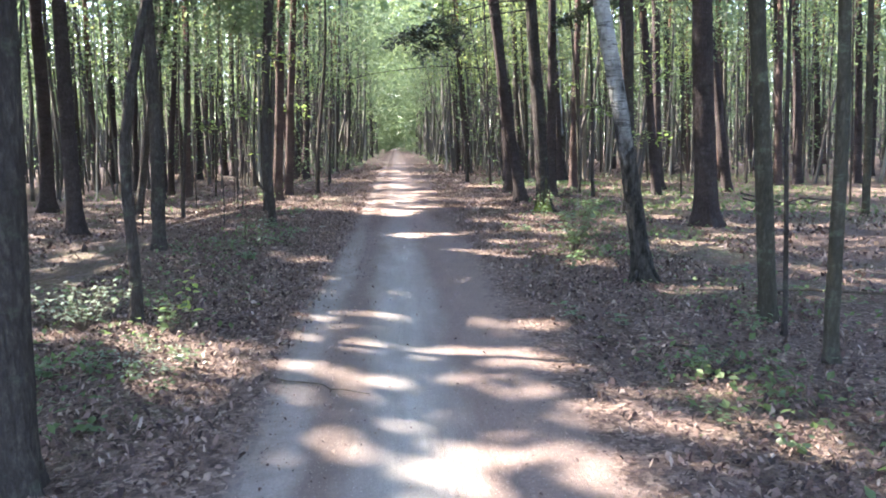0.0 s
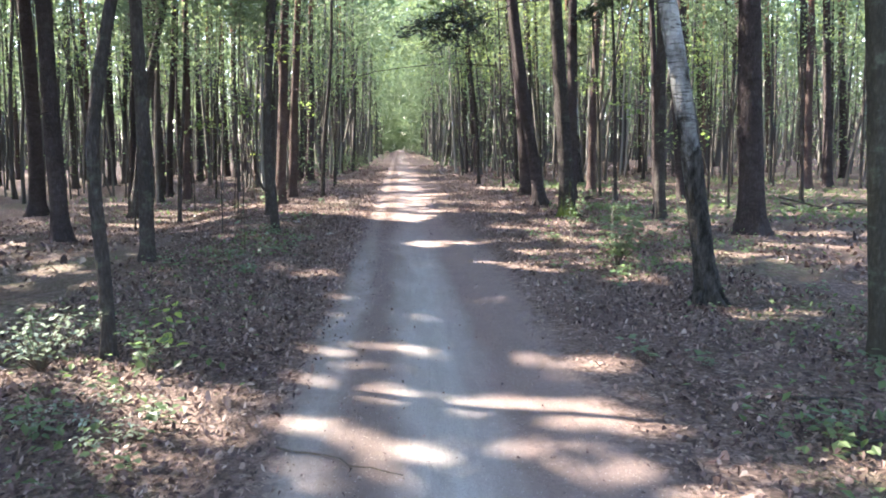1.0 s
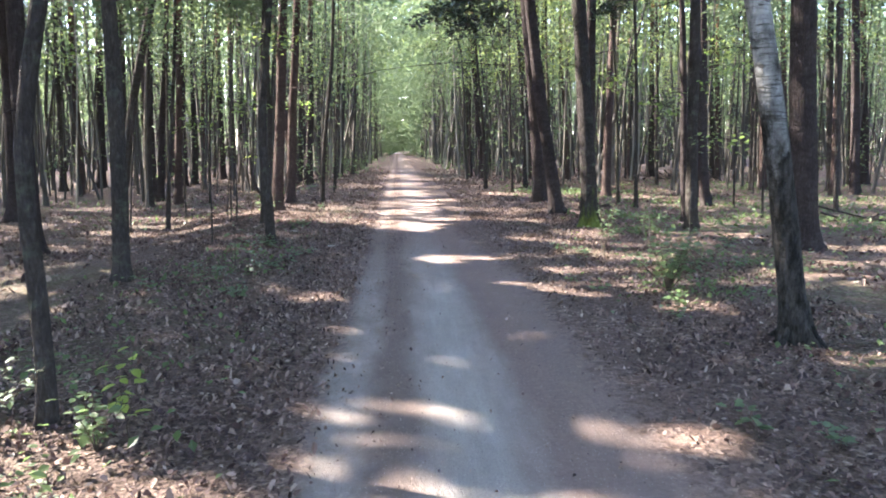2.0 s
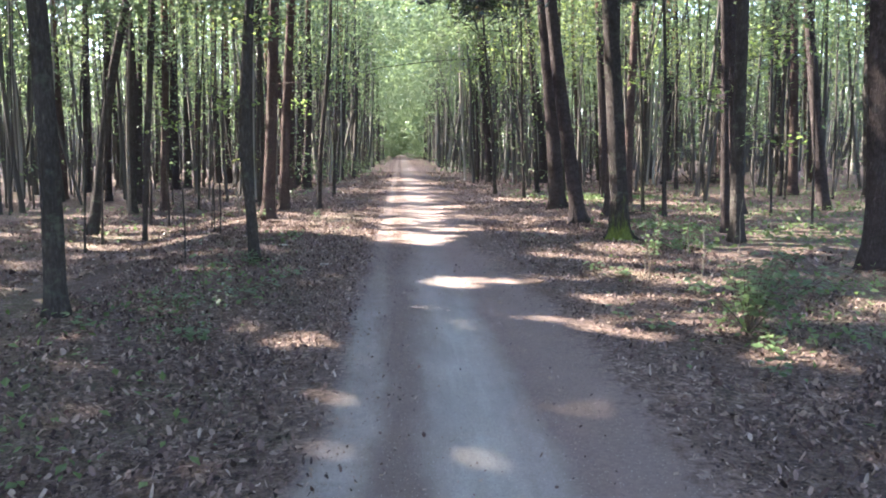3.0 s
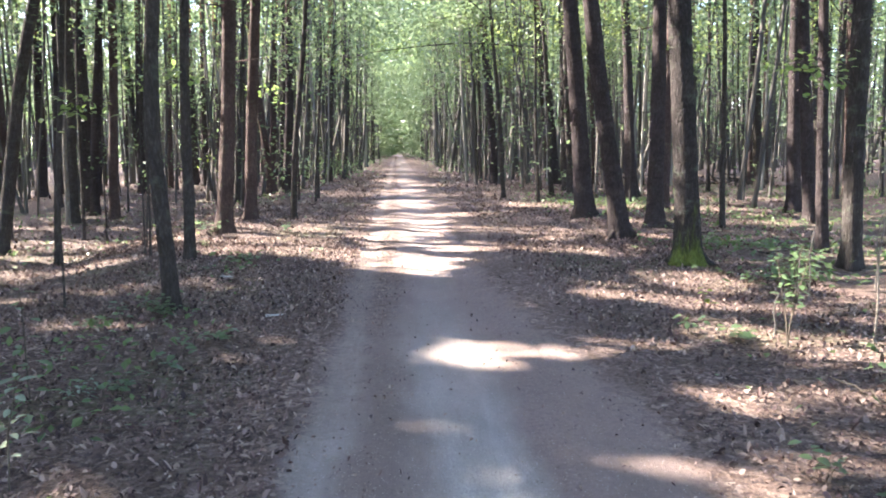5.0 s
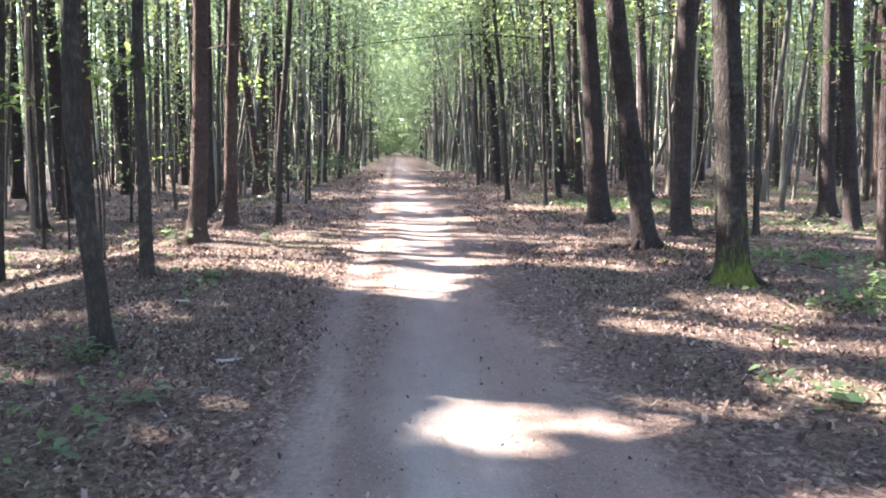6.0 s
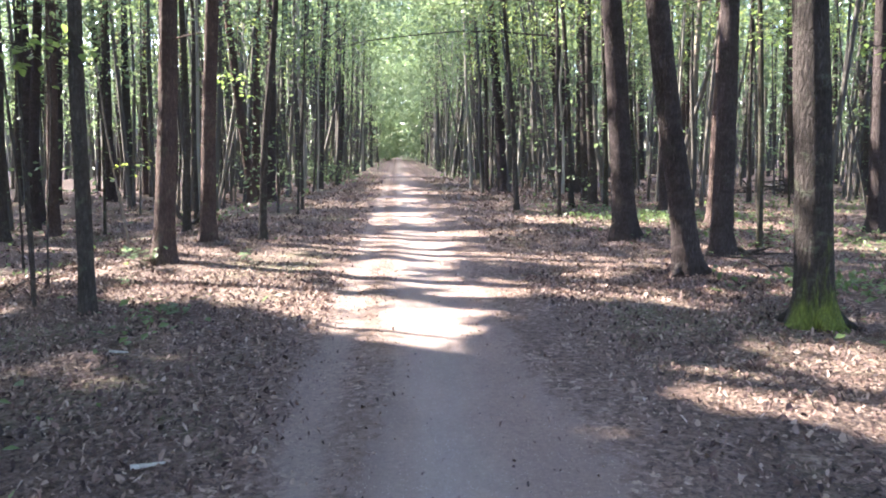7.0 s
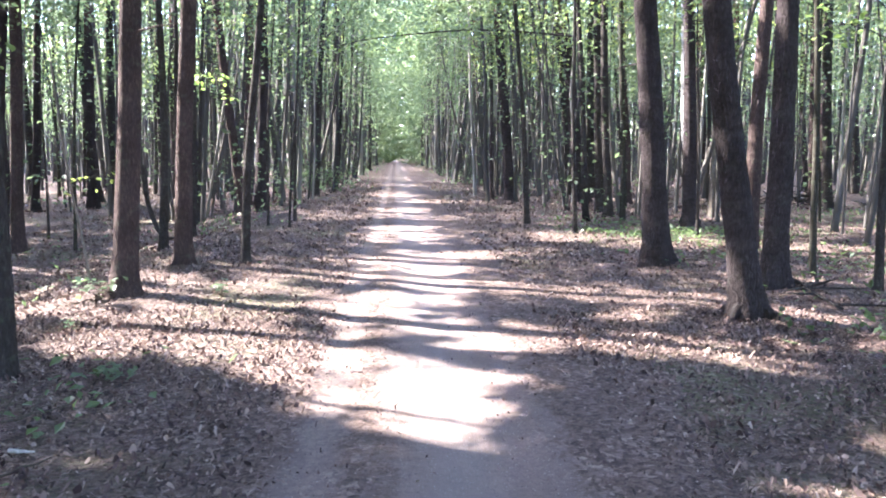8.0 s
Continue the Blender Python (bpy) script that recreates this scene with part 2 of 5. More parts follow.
PALE = bark("pale_bark", (0.11, 0.095, 0.08), (0.32, 0.28, 0.23), 24, relief=0.006)
BIRCH = birch_bark()
WOODS = woods_bark()
TWIG = bark("twig_bark", (0.05, 0.04, 0.032), (0.18, 0.145, 0.11), 40, relief=0.003)
STRIPPED = bark("stripped_wood", (0.30, 0.28, 0.25), (0.62, 0.58, 0.52), 40, relief=0.003, lichen=0.0)
LEAF = leaf_mat("broad_leaf", (0.062, 0.096, 0.046), (0.135, 0.182, 0.082), through=0.5, gloss=0.5)
UNDER = leaf_mat("understorey_leaf", (0.10, 0.15, 0.04), (0.26, 0.32, 0.085), through=0.55, gloss=0.45)
SPRIG_LEAF = leaf_mat("twig_leaf", (0.07, 0.13, 0.03), (0.20, 0.28, 0.07), through=0.5, island=False)
NEEDLE = leaf_mat("pine_needle", (0.030, 0.055, 0.016), (0.08, 0.115, 0.03), through=0.2)
SPRUCE = leaf_mat("spruce_needle", (0.010, 0.018, 0.009), (0.028, 0.045, 0.018), through=0.08)
HERB = leaf_mat("herb_leaf", (0.05, 0.088, 0.04), (0.115, 0.17, 0.07), gloss=0.4, island=False)
HERB_STUFF = leaf_mat("ground_cover_leaf", (0.045, 0.075, 0.028), (0.11, 0.16, 0.055), gloss=0.45)
SILVER = leaf_mat("glossy_leaf", (0.12, 0.155, 0.105), (0.27, 0.32, 0.235), through=0.25, gloss=0.22, island=False)
YOUNG = leaf_mat("young_leaf", (0.19, 0.29, 0.05), (0.33, 0.41, 0.085), through=0.55, island=False)
DEAD = litter_mat()
FLOOR = ground_mat()
ROAD = road_mat()

# ---- mesh helpers ----
rng = np.random.default_rng(7)


def mesh_of(name, verts, faces, material, smooth=False):
    me = bpy.data.meshes.new(name)
    verts = np.asarray(verts, dtype=np.float32)
    faces = np.asarray(faces, dtype=np.int32)
    k = faces.shape[1]
    me.vertices.add(len(verts))
    me.vertices.foreach_set("co", verts.ravel())
    me.loops.add(faces.size)
    me.loops.foreach_set("vertex_index", faces.ravel())
    me.polygons.add(len(faces))
    me.polygons.foreach_set("loop_start", np.arange(0, faces.size, k, dtype=np.int32))
    me.polygons.foreach_set("use_smooth", np.full(len(faces), smooth, dtype=bool))
    me.materials.append(material)
    me.update(calc_edges=True)
    me.validate()
    return me


def part(name, me, parent, label=""):
    ob = new(name, me)
    ob.parent = parent
    return tagged(ob, label)


class Tubes:
    """Collects tapered tubes as quads for one mesh."""

    def __init__(self):
        self.v, self.f, self.n = [], [], 0

    def add(self, pts, radii, sides, lobes=None):
        pts, radii = np.asarray(pts, float), np.asarray(radii, float)
        d = np.gradient(pts, axis=0)
        d /= np.linalg.norm(d, axis=1)[:, None] + 1e-9
        ref = np.array((0, 1.0, 0)) if abs(d[0][2]) > 0.5 else np.array((0, 0, 1.0))
        u = np.cross(d, ref)
        u /= np.linalg.norm(u, axis=1)[:, None] + 1e-9
        w = np.cross(d, u)
        a = np.linspace(0, 2 * np.pi, sides, endpoint=False)
        rr = radii[:, None] * (np.ones((len(pts), sides)) if lobes is None else lobes)
        ring = pts[:, None, :] + rr[..., None] * (np.cos(a)[None, :, None] * u[:, None, :] + np.sin(a)[None, :, None] * w[:, None, :])
        i, j = np.meshgrid(np.arange(len(pts) - 1), np.arange(sides), indexing="ij")
        k = (j + 1) % sides
        q = np.stack([i * sides + j, i * sides + k, (i + 1) * sides + k, (i + 1) * sides + j], -1).reshape(-1, 4) + self.n
        self.v.append(ring.reshape(-1, 3))
        self.f.append(q)
        self.n += len(pts) * sides

    def mesh(self, name, material):
        return mesh_of(name, np.concatenate(self.v), np.concatenate(self.f), material, True)


def leaf_quads(centres, sizes, up=0.35, aspect=0.62):
    """Rhombic leaves at chance angles, folded a little along the midrib."""
    k = len(centres)
    a = rng.normal(size=(k, 3))
    a[:, 2] *= 0.5
    a /= np.linalg.norm(a, axis=1)[:, None]
    nrm = rng.normal(size=(k, 3)) + np.array((0, 0, up * 3))
    b = np.cross(nrm, a)
    b /= np.linalg.norm(b, axis=1)[:, None] + 1e-9
    s = np.asarray(sizes)[:, None] / 2
    fold = np.cross(a, b) * s * 0.22
    v = np.stack([centres - a * s, centres + b * s * aspect + fold, centres + a * s, centres - b * s * aspect + fold], 1)
    return v.reshape(-1, 3), np.arange(4 * k).reshape(-1, 4)


# gaps in the canopy through which the sun reaches the ground: x, y, half length, half width, turn
GAPS = []


def gap(*rows):
    GAPS.extend(rows)


gap((-0.87, 5.80, 0.25, 0.09, -38), (-0.36, 5.84, 0.31, 0.14, -25), (-0.44, 5.46, 0.28, 0.10, -19), (-0.95, 5.17, 0.36, 0.04, -37), (-0.45, 4.87, 0.26, 0.09, -13), (0.06, 4.71, 0.24, 0.11, -20), (0.73, 5.40, 0.18, 0.07, -23), (1.13, 5.24, 0.29, 0.19, -15), (0.68, 4.51, 0.33, 0.12, -10), (1.06, 4.22, 0.22, 0.13, -52), (0.69, 4.24, 0.16, 0.07, -29))
gap((-0.82, 4.28, 0.40, 0.09, -38), (-0.02, 3.89, 0.24, 0.11, -43), (-0.36, 3.78, 0.26, 0.06, -46), (-0.77, 3.78, 0.28, 0.07, -52), (0.58, 3.66, 0.23, 0.09, -66), (0.98, 3.45, 0.33, 0.15, -20), (-1.50, 4.47, 0.58, 0.13, -51), (0.28, 2.95, 0.25, 0.11, -43), (0.82, 2.67, 0.30, 0.14, -47), (1.06, 2.16, 0.16, 0.10, -26))
gap((0.13, 12.03, 0.36, 0.27, -21), (0.85, 11.9, 0.3, 0.08, -11), (2.38, 13.87, 0.94, 0.28, -8), (2.99, 14.65, 0.46, 0.40, -42), (2.44, 12.48, 0.46, 0.09, -64), (1.68, 10.81, 0.28, 0.18, -45), (1.05, 9.82, 0.42, 0.14, -7), (4.32, 14.17, 0.36, 0.42, -23), (4.40, 13.31, 0.28, 0.31, -70), (3.09, 11.82, 0.55, 0.19, -22))
gap((-2.27, 17.98, 1.24, 0.47, -29), (-7.11, 20.85, 1.15, 0.51, -21), (-5.36, 20.28, 0.64, 0.53, -17), (-2.86, 13.08, 0.36, 0.11, -28), (-1.34, 9.28, 0.24, 0.13, -20), (-1.72, 9.72, 0.18, 0.08, -22), (-0.58, 17.00, 0.92, 0.29, -22), (-0.28, 16.08, 0.49, 0.30, -23), (-0.34, 15.56, 0.17, 0.11, -9), (-0.85, 16.15, 0.20, 0.14, -16))
gap((-2.42, 18.60, 0.85, 0.33, -22), (-3.55, 18.93, 0.65, 0.15, -37), (-0.84, 19.12, 0.66, 0.27, -13), (0.08, 18.18, 0.38, 0.17, -5), (0.85, 17.69, 0.45, 0.15, -8), (-0.40, 19.74, 0.61, 0.20, -5), (-2.23, 20.45, 1.03, 0.26, -26), (2.08, 18.63, 0.35, 0.25, -35), (4.00, 18.65, 0.45, 0.19, -61), (1.94, 14.43, 0.39, 0.15, -17), (1.85, 14.21, 0.35, 0.04, -10))
gap((2.75, 15.26, 0.16, 0.14, -28), (-5.45, 21.19, 0.37, 0.28, -27), (0.55, 23.00, 0.88, 0.38, -5), (-1.01, 22.78, 0.95, 0.24, -29), (3.18, 25.83, 1.22, 0.59, -21), (5.67, 25.71, 0.44, 0.48, -32))
gap((-0.26, 25.9, 0.82, 1.0, 0), (-0.64, 41.3, 0.8, 2.7, 0), (4.6, 10.1, 0.52, 0.32, 0), (-4.79, 9.85, 0.3, 0.3, 0), (-0.28, 21.75, 0.81, 0.45, 0), (3.25, 25.7, 1.0, 0.7, 0), (-1.91, 30.1, 0.85, 0.75, 0), (-1.88, 21.2, 0.5, 0.4, 0), (-0.22, 27.7, 0.8, 0.5, 0))
gap((-0.22, 33.0, 0.9, 0.8, 0), (0.9, 36.5, 0.9, 0.8, 0), (-7.5, 13.0, 0.8, 0.4, 0), (6.5, 16.5, 0.9, 0.4, 0), (7.5, 21.0, 1.0, 0.6, 0), (-5.0, 25.0, 1.2, 0.6, 0), (1.6, 23.6, 0.9, 0.3, 0), (-2.5, 5.28, 0.7, 0.36, -18), (-1.58, 4.6, 0.45, 0.46, -30), (-4.7, 17.2, 0.6, 0.16, -12), (-6.4, 17.4, 0.8, 0.22, -12), (9.3, 27.0, 1.5, 0.8, 0), (9.98, 16.5, 1.2, 0.4, 0))
gap((4.76, 20.7, 0.6, 0.3, 0), (7.0, 24.1, 1.2, 0.5, 0), (5.7, 14.9, 0.3, 0.7, 0), (-1.6, 19.05, 0.6, 0.35, 0), (5.0, 24.6, 1.3, 0.5, 0), (-9.5, 24.0, 1.3, 0.6, 0), (8.0, 30.0, 1.6, 0.8, 0), (2.47, 8.53, 0.3, 0.28, 0), (-6.0, 32.0, 2.0, 0.8, 0))
gap((3.1, 13.35, 0.8, 0.14, -10), (4.14, 13.5, 0.6, 0.16, -12), (2.7, 11.5, 0.5, 0.14, -20), (2.6, 10.85, 0.45, 0.16, -20), (2.3, 12.3, 0.6, 0.12, -12), (2.2, 9.9, 0.5, 0.14, -25), (1.45, 9.4, 0.3, 0.06, -20), (2.4, 9.2, 0.4, 0.14, -20), (5.8, 10.97, 0.9, 0.18, -14), (7.1, 12.35, 0.9, 0.25, -14), (3.2, 6.7, 0.6, 0.14, -20))
gap((-1.5, 3.75, 0.3, 0.18, -30), (1.55, 3.4, 0.45, 0.12, -25))
gap((-5.6, 20.7, 0.9, 0.4, -12), (-4.0, 19.9, 0.9, 0.4, -15), (-2.3, 19.1, 0.9, 0.35, -20), (-1.3, 17.4, 0.8, 0.3, -20), (-0.3, 16.7, 0.9, 0.35, -15), (-0.2, 15.85, 0.5, 0.26, -10), (0.0, 2.6, 0.5, 0.15, -30), (-0.5, 3.1, 0.4, 0.12, -35), (0.5, 2.1, 0.5, 0.2, -30))
gap((0.25, 12.3, 0.3, 0.24, -8), (1.4, 12.1, 0.5, 0.08, -8), (1.45, 2.8, 0.5, 0.25, -30), (1.3, 3.25, 0.35, 0.15, -25), (1.9, 2.6, 0.4, 0.22, -25), (2.3, 2.1, 0.35, 0.2, -25), (-4.4, 19.4, 0.8, 0.35, -25), (-6.2, 19.0, 0.8, 0.3, -25), (-3.2, 20.9, 0.7, 0.3, -25), (0.3, 20.4, 0.7, 0.22, -15))
gap((-0.5, 16.6, 0.75, 0.42, -30), (-1.5, 17.75, 0.8, 0.25, -25), (0.9, 17.75, 0.6, 0.14, -12), (1.9, 3.5, 0.36, 0.17, -8), (1.9, 2.95, 0.4, 0.3, -20), (0.6, 3.02, 0.7, 0.2, -8), (0.7, 2.55, 0.7, 0.2, -8), (3.6, 18.45, 0.3, 0.16, -20))
gap((-0.05, 16.15, 0.35, 0.25, -20), (0.4, 17.6, 0.6, 0.12, -22), (-0.1, 15.6, 0.35, 0.18, -10), (-1.0, 17.2, 0.5, 0.3, -25))
# and those through which it strikes a stem: foot x, y, lean, heights from and to, half width
for x, y, lean, low, high, half in ((3.2, 15.88, -0.076, 1.2, 3.8, 0.05), (3.26, 15.95, -0.076, 2.3, 4.2, 0.1), (-3.42, 19.78, 0.062, 0.3, 5.5, 0.3), (-3.43, 22.15, 0.058, 1.0, 6.0, 0.22), (3.50, 21.85, -0.095, 2.6, 7.0, 0.2), (3.24, 18.48, -0.15, 3.4, 6.5, 0.14), (10.19, 21.32, -0.162, 1.5, 6.0, 0.2),
                                    (-4.8, 33.2, -0.10, 1.0, 6.0, 0.25), (-9.9, 20.4, 0.06, 1.0, 3.0, 0.15), (5.57, 16.67, -0.07, 1.2, 4.5, 0.14), (-8.0, 24.2, 0.05, 1.0, 4.0, 0.1), (13.94, 24.03, -0.067, 1.5, 5.0, 0.2), (-4.11, 32.06, 0.036, 1.0, 7.0, 0.25), (6.29, 27.52, -0.069, 2.0, 7.0, 0.25), (8.56, 22.87, -0.055, 2.0, 6.0, 0.2), (-2.57, 22.3, 0.062, 2.5, 5.0, 0.1), (4.38, 20.16, 0.002, 3.5, 6.0, 0.14)):
    run = math.cos(SUN_ELEV) / math.sin(SUN_ELEV)
    for h in np.arange(low, high, 0.7):
        gap((x + lean * h - h * run * math.cos(SUN_AZ), y - h * run * math.sin(SUN_AZ), 0.5, half, math.degrees(SUN_AZ) - 180))
GAP = np.array([(x, y, a * (1.12 if 14.4 < y < 25 else 1), b * (1.35 if 14.4 < y < 25 else 1), t) for x, y, a, b, t in GAPS])


def sun_trim(p, size):
    """Which leaves stay: those whose shadow falls outside every gap."""
    g = p[:, :2] - p[:, 2:3] / SUN.z * np.array((SUN.x, SUN.y))
    keep = np.ones(len(p), bool)
    at = np.flatnonzero((np.abs(g[:, 0]) < 20) & (g[:, 1] > 0) & (g[:, 1] < 46))
    g, q = g[at], p[at]
    wob = 0.2 * np.sin(g[:, 0] * 8 + 2 * np.sin(g[:, 1] * 9)) + 0.15 * np.sin(g[:, 0] * 17 - g[:, 1] * 31)
    m = 0.03 + 0.2 * (size[at] if np.ndim(size) else size)
    lit = np.zeros(len(at), bool)
    speck = np.modf(np.abs(np.sin(np.round(q[:, 0] * 5) * 7.9 + np.round(q[:, 1] * 5) * 3.2 + np.round(q[:, 2] * 2.0) * 5.7)) * 4375.5)[0] < 0.185
    for x, y, a, b, turn in GAP:
        c, s = math.cos(radians(turn)), math.sin(radians(turn))
        u, v = (g[:, 0] - x) * c + (g[:, 1] - y) * s, (g[:, 1] - y) * c - (g[:, 0] - x) * s
        k = 0.65 if 4.2 < y < 7.5 and x > -1.7 else (0.9 if y < 4.2 else (1.15 if 15.3 < y < 18.2 and x < 1.2 else 1.0))
        lit |= (u / (a + k * m)) ** 2 + (v / (b + k * m)) ** 2 < np.where(speck, 0.0, 1.05 + 2 * wob) if y < 4.2 and x > -1.2 else (u / (a + k * m)) ** 2 + (v / (b + k * m)) ** 2 < 1.05 + 2 * wob
    stray = np.modf(np.abs(np.sin(q[:, 0] * 12.9 + q[:, 1] * 78.2 + q[:, 2] * 37.7)) * 43758.5)[0] < 0.04
    keep[at] = ~lit | stray
    return keep


# ---- ground ----


def height(x, y):
    off = np.clip((np.abs(x - 0.15) - 1.2) / 2.0, 0, 1)
    big = 0.03 * np.sin(x * 0.9 + 1.3) * np.sin(y * 0.5) + 0.02 * np.sin(x * 2.3 + y * 1.7) + 0.012 * np.sin(x * 5.1 - y * 4.3)
    far = np.clip((np.abs(x) - 5) / 20, 0, 1) * (0.12 * np.sin(x * 0.33) * np.sin(y * 0.21) + 0.05 * np.sin(y * 0.6 + x * 0.5))
    rut = -0.02 * np.exp(-((x + 0.78) / 0.22) ** 2) - 0.025 * np.exp(-((x - 0.15) / 0.4) ** 2) + 0.008 * np.sin(y * 2.1) * np.sin(x * 3)
    ease = lambda u: np.clip(u, 0, 1) ** 2 * (3 - 2 * np.clip(u, 0, 1))
    hollow = 0.29 * ease((-x - 3.7) / 2.1) * ease((y - 10) / 7) * ease((-x + 62) / 20)
    return off * (big + 0.02) + far + rut * (1 - off) - hollow


def grid(xs, ys, zfun, material, name):
    X, Y = np.meshgrid(xs, ys)
    v = np.stack([X, Y, zfun(X, Y)], -1).reshape(-1, 3)
    nx, ny = len(xs), len(ys)
    i, j = np.meshgrid(np.arange(ny - 1), np.arange(nx - 1), indexing="ij")
    f = np.stack([i * nx + j, i * nx + j + 1, (i + 1) * nx + j + 1, (i + 1) * nx + j], -1).reshape(-1, 4)
    return mesh_of(name, v, f, material, True)


xs = np.unique(np.concatenate([np.linspace(-900, -60, 8), np.linspace(-60, -9, 40), np.linspace(-9, 9, 121), np.linspace(9, 60, 40), np.linspace(60, 900, 8)]))
ys = np.unique(np.concatenate([np.linspace(-700, -40, 6), np.linspace(-40, -3, 20), np.linspace(-3, 28, 190), np.linspace(28, 140, 75), np.linspace(140, 1500, 10)]))
ground = new("ground", grid(xs, ys, height, FLOOR, "ground"))
tagged(ground, "brown forest floor of leaf litter and bare soil", "ground", kind="structure")


def road_z(x, y):
    edge = 1.42 + 0.1 * np.sin(y * 0.8) + 0.09 * np.sin(y * 2.3 + 1) + 0.06 * np.sin(y * 6.1 + np.sign(x) * 2)
    lift = np.clip((edge - np.abs(x - 0.12)) * 0.06, -0.03, 0.012)
    return height(x, y) + lift + 0.003 * np.sin(x * 14 + 3 * np.sin(y * 5)) * np.sin(y * 11)


road = new("road", grid(np.linspace(-1.9, 2.15, 49), np.concatenate([np.linspace(-40, -2, 40), np.linspace(-1.95, 30, 380), np.linspace(30.5, 300, 90)]), road_z, ROAD, "road"))
tagged(road, "pale trodden dirt road with two faint wheel tracks", "dirt road", kind="structure")

# ---- trees ----
PLACED = []
KINDS = {
    "pine": (PINE, "pine_tree", "tall pine with dark scaly bark, bare below", "pine tree"),
    "redpine": (REDPINE, "pine_tree", "tall pine with reddish brown flaking bark", "pine tree"),
    "dark": (DARK, "broadleaf_tree", "slender broadleaf tree with dark grey bark", "tree"),
    "smooth": (SMOOTH, "broadleaf_tree", "young broadleaf tree with smooth grey-green bark", "tree"),
    "moss": (MOSSY, "mossy_tree", "thick grey tree with bright green moss on its base", "tree"),
    "birch": (BIRCH, "birch_tree", "leaning birch, white above and black furrowed below", "birch tree"),
    "pale": (PALE, "broadleaf_tree", "thin pale-barked young tree", "tree"),
}


def trunk_points(lean, bend, phase, tall, dense, deep=0.0):
    z = np.concatenate([(-0.12, 0.0, 0.07, 0.16, 0.3, 0.5), np.linspace(0.8, 6, 14 if dense else 7), np.linspace(7.2, tall, 8)])
    sway = bend * np.sin(z * 0.9 + phase) * np.clip(z / 1.5, 0, 1) - bend * math.sin(phase) * np.clip(z / 1.5, 0, 1)
    straight = np.where(z < 7, z, 7 + (z - 7) * 0.5)
    return z, np.stack([lean * straight + sway, 0.35 * sway + (deep + rng.normal(0, 0.012)) * straight, z], -1)


def crown_leaves(kind, pts, tall, r, wide):
    """Leaf centres of a crown round the upper stem, in clumps on boughs."""
    if kind in ("pine", "redpine"):
        low, boughs, per, size = 0.55 * tall, 16, 46, (0.26, 0.42)
    else:
        low, boughs, per, size = max(4.2, 0.4 * tall), (14 if r < 0.06 else 22), 40, (0.13, 0.27)
    zz = rng.uniform(low, tall + 0.5, boughs)
    az = rng.uniform(0, 2 * np.pi, boughs)
    u = (zz - low) / (tall - low + 0.1)
    reach = wide * np.clip(1.15 - 0.8 * u, 0.3, 1) * rng.uniform(0.35, 1, boughs)
    ax = np.interp(zz, pts[:, 2], pts[:, 0])
    ay = np.interp(zz, pts[:, 2], pts[:, 1])
    tip = np.stack([ax + reach * np.cos(az), ay + reach * np.sin(az), zz + 0.15 * reach], -1)
    root = np.stack([ax, ay, zz - 0.35 * reach - 0.2], -1)
    t = rng.uniform(0.35, 1.1, (boughs, per, 1))
    c = root[:, None] * (1 - t) + tip[:, None] * t + rng.normal(0, 1, (boughs, per, 3)) * np.array((0.45, 0.45, 0.28))
    c = c.reshape(-1, 3)
    s = rng.uniform(*size, boughs * per) * np.where(c[:, 2] < 8, 0.46, 1)
    fine = np.flatnonzero(c[:, 2] < 8)
    c = np.concatenate([c, c[fine] + rng.normal(0, 0.2, (len(fine), 3))])
    return c, np.concatenate([s, s[fine]]), root, tip


CROWNS = []


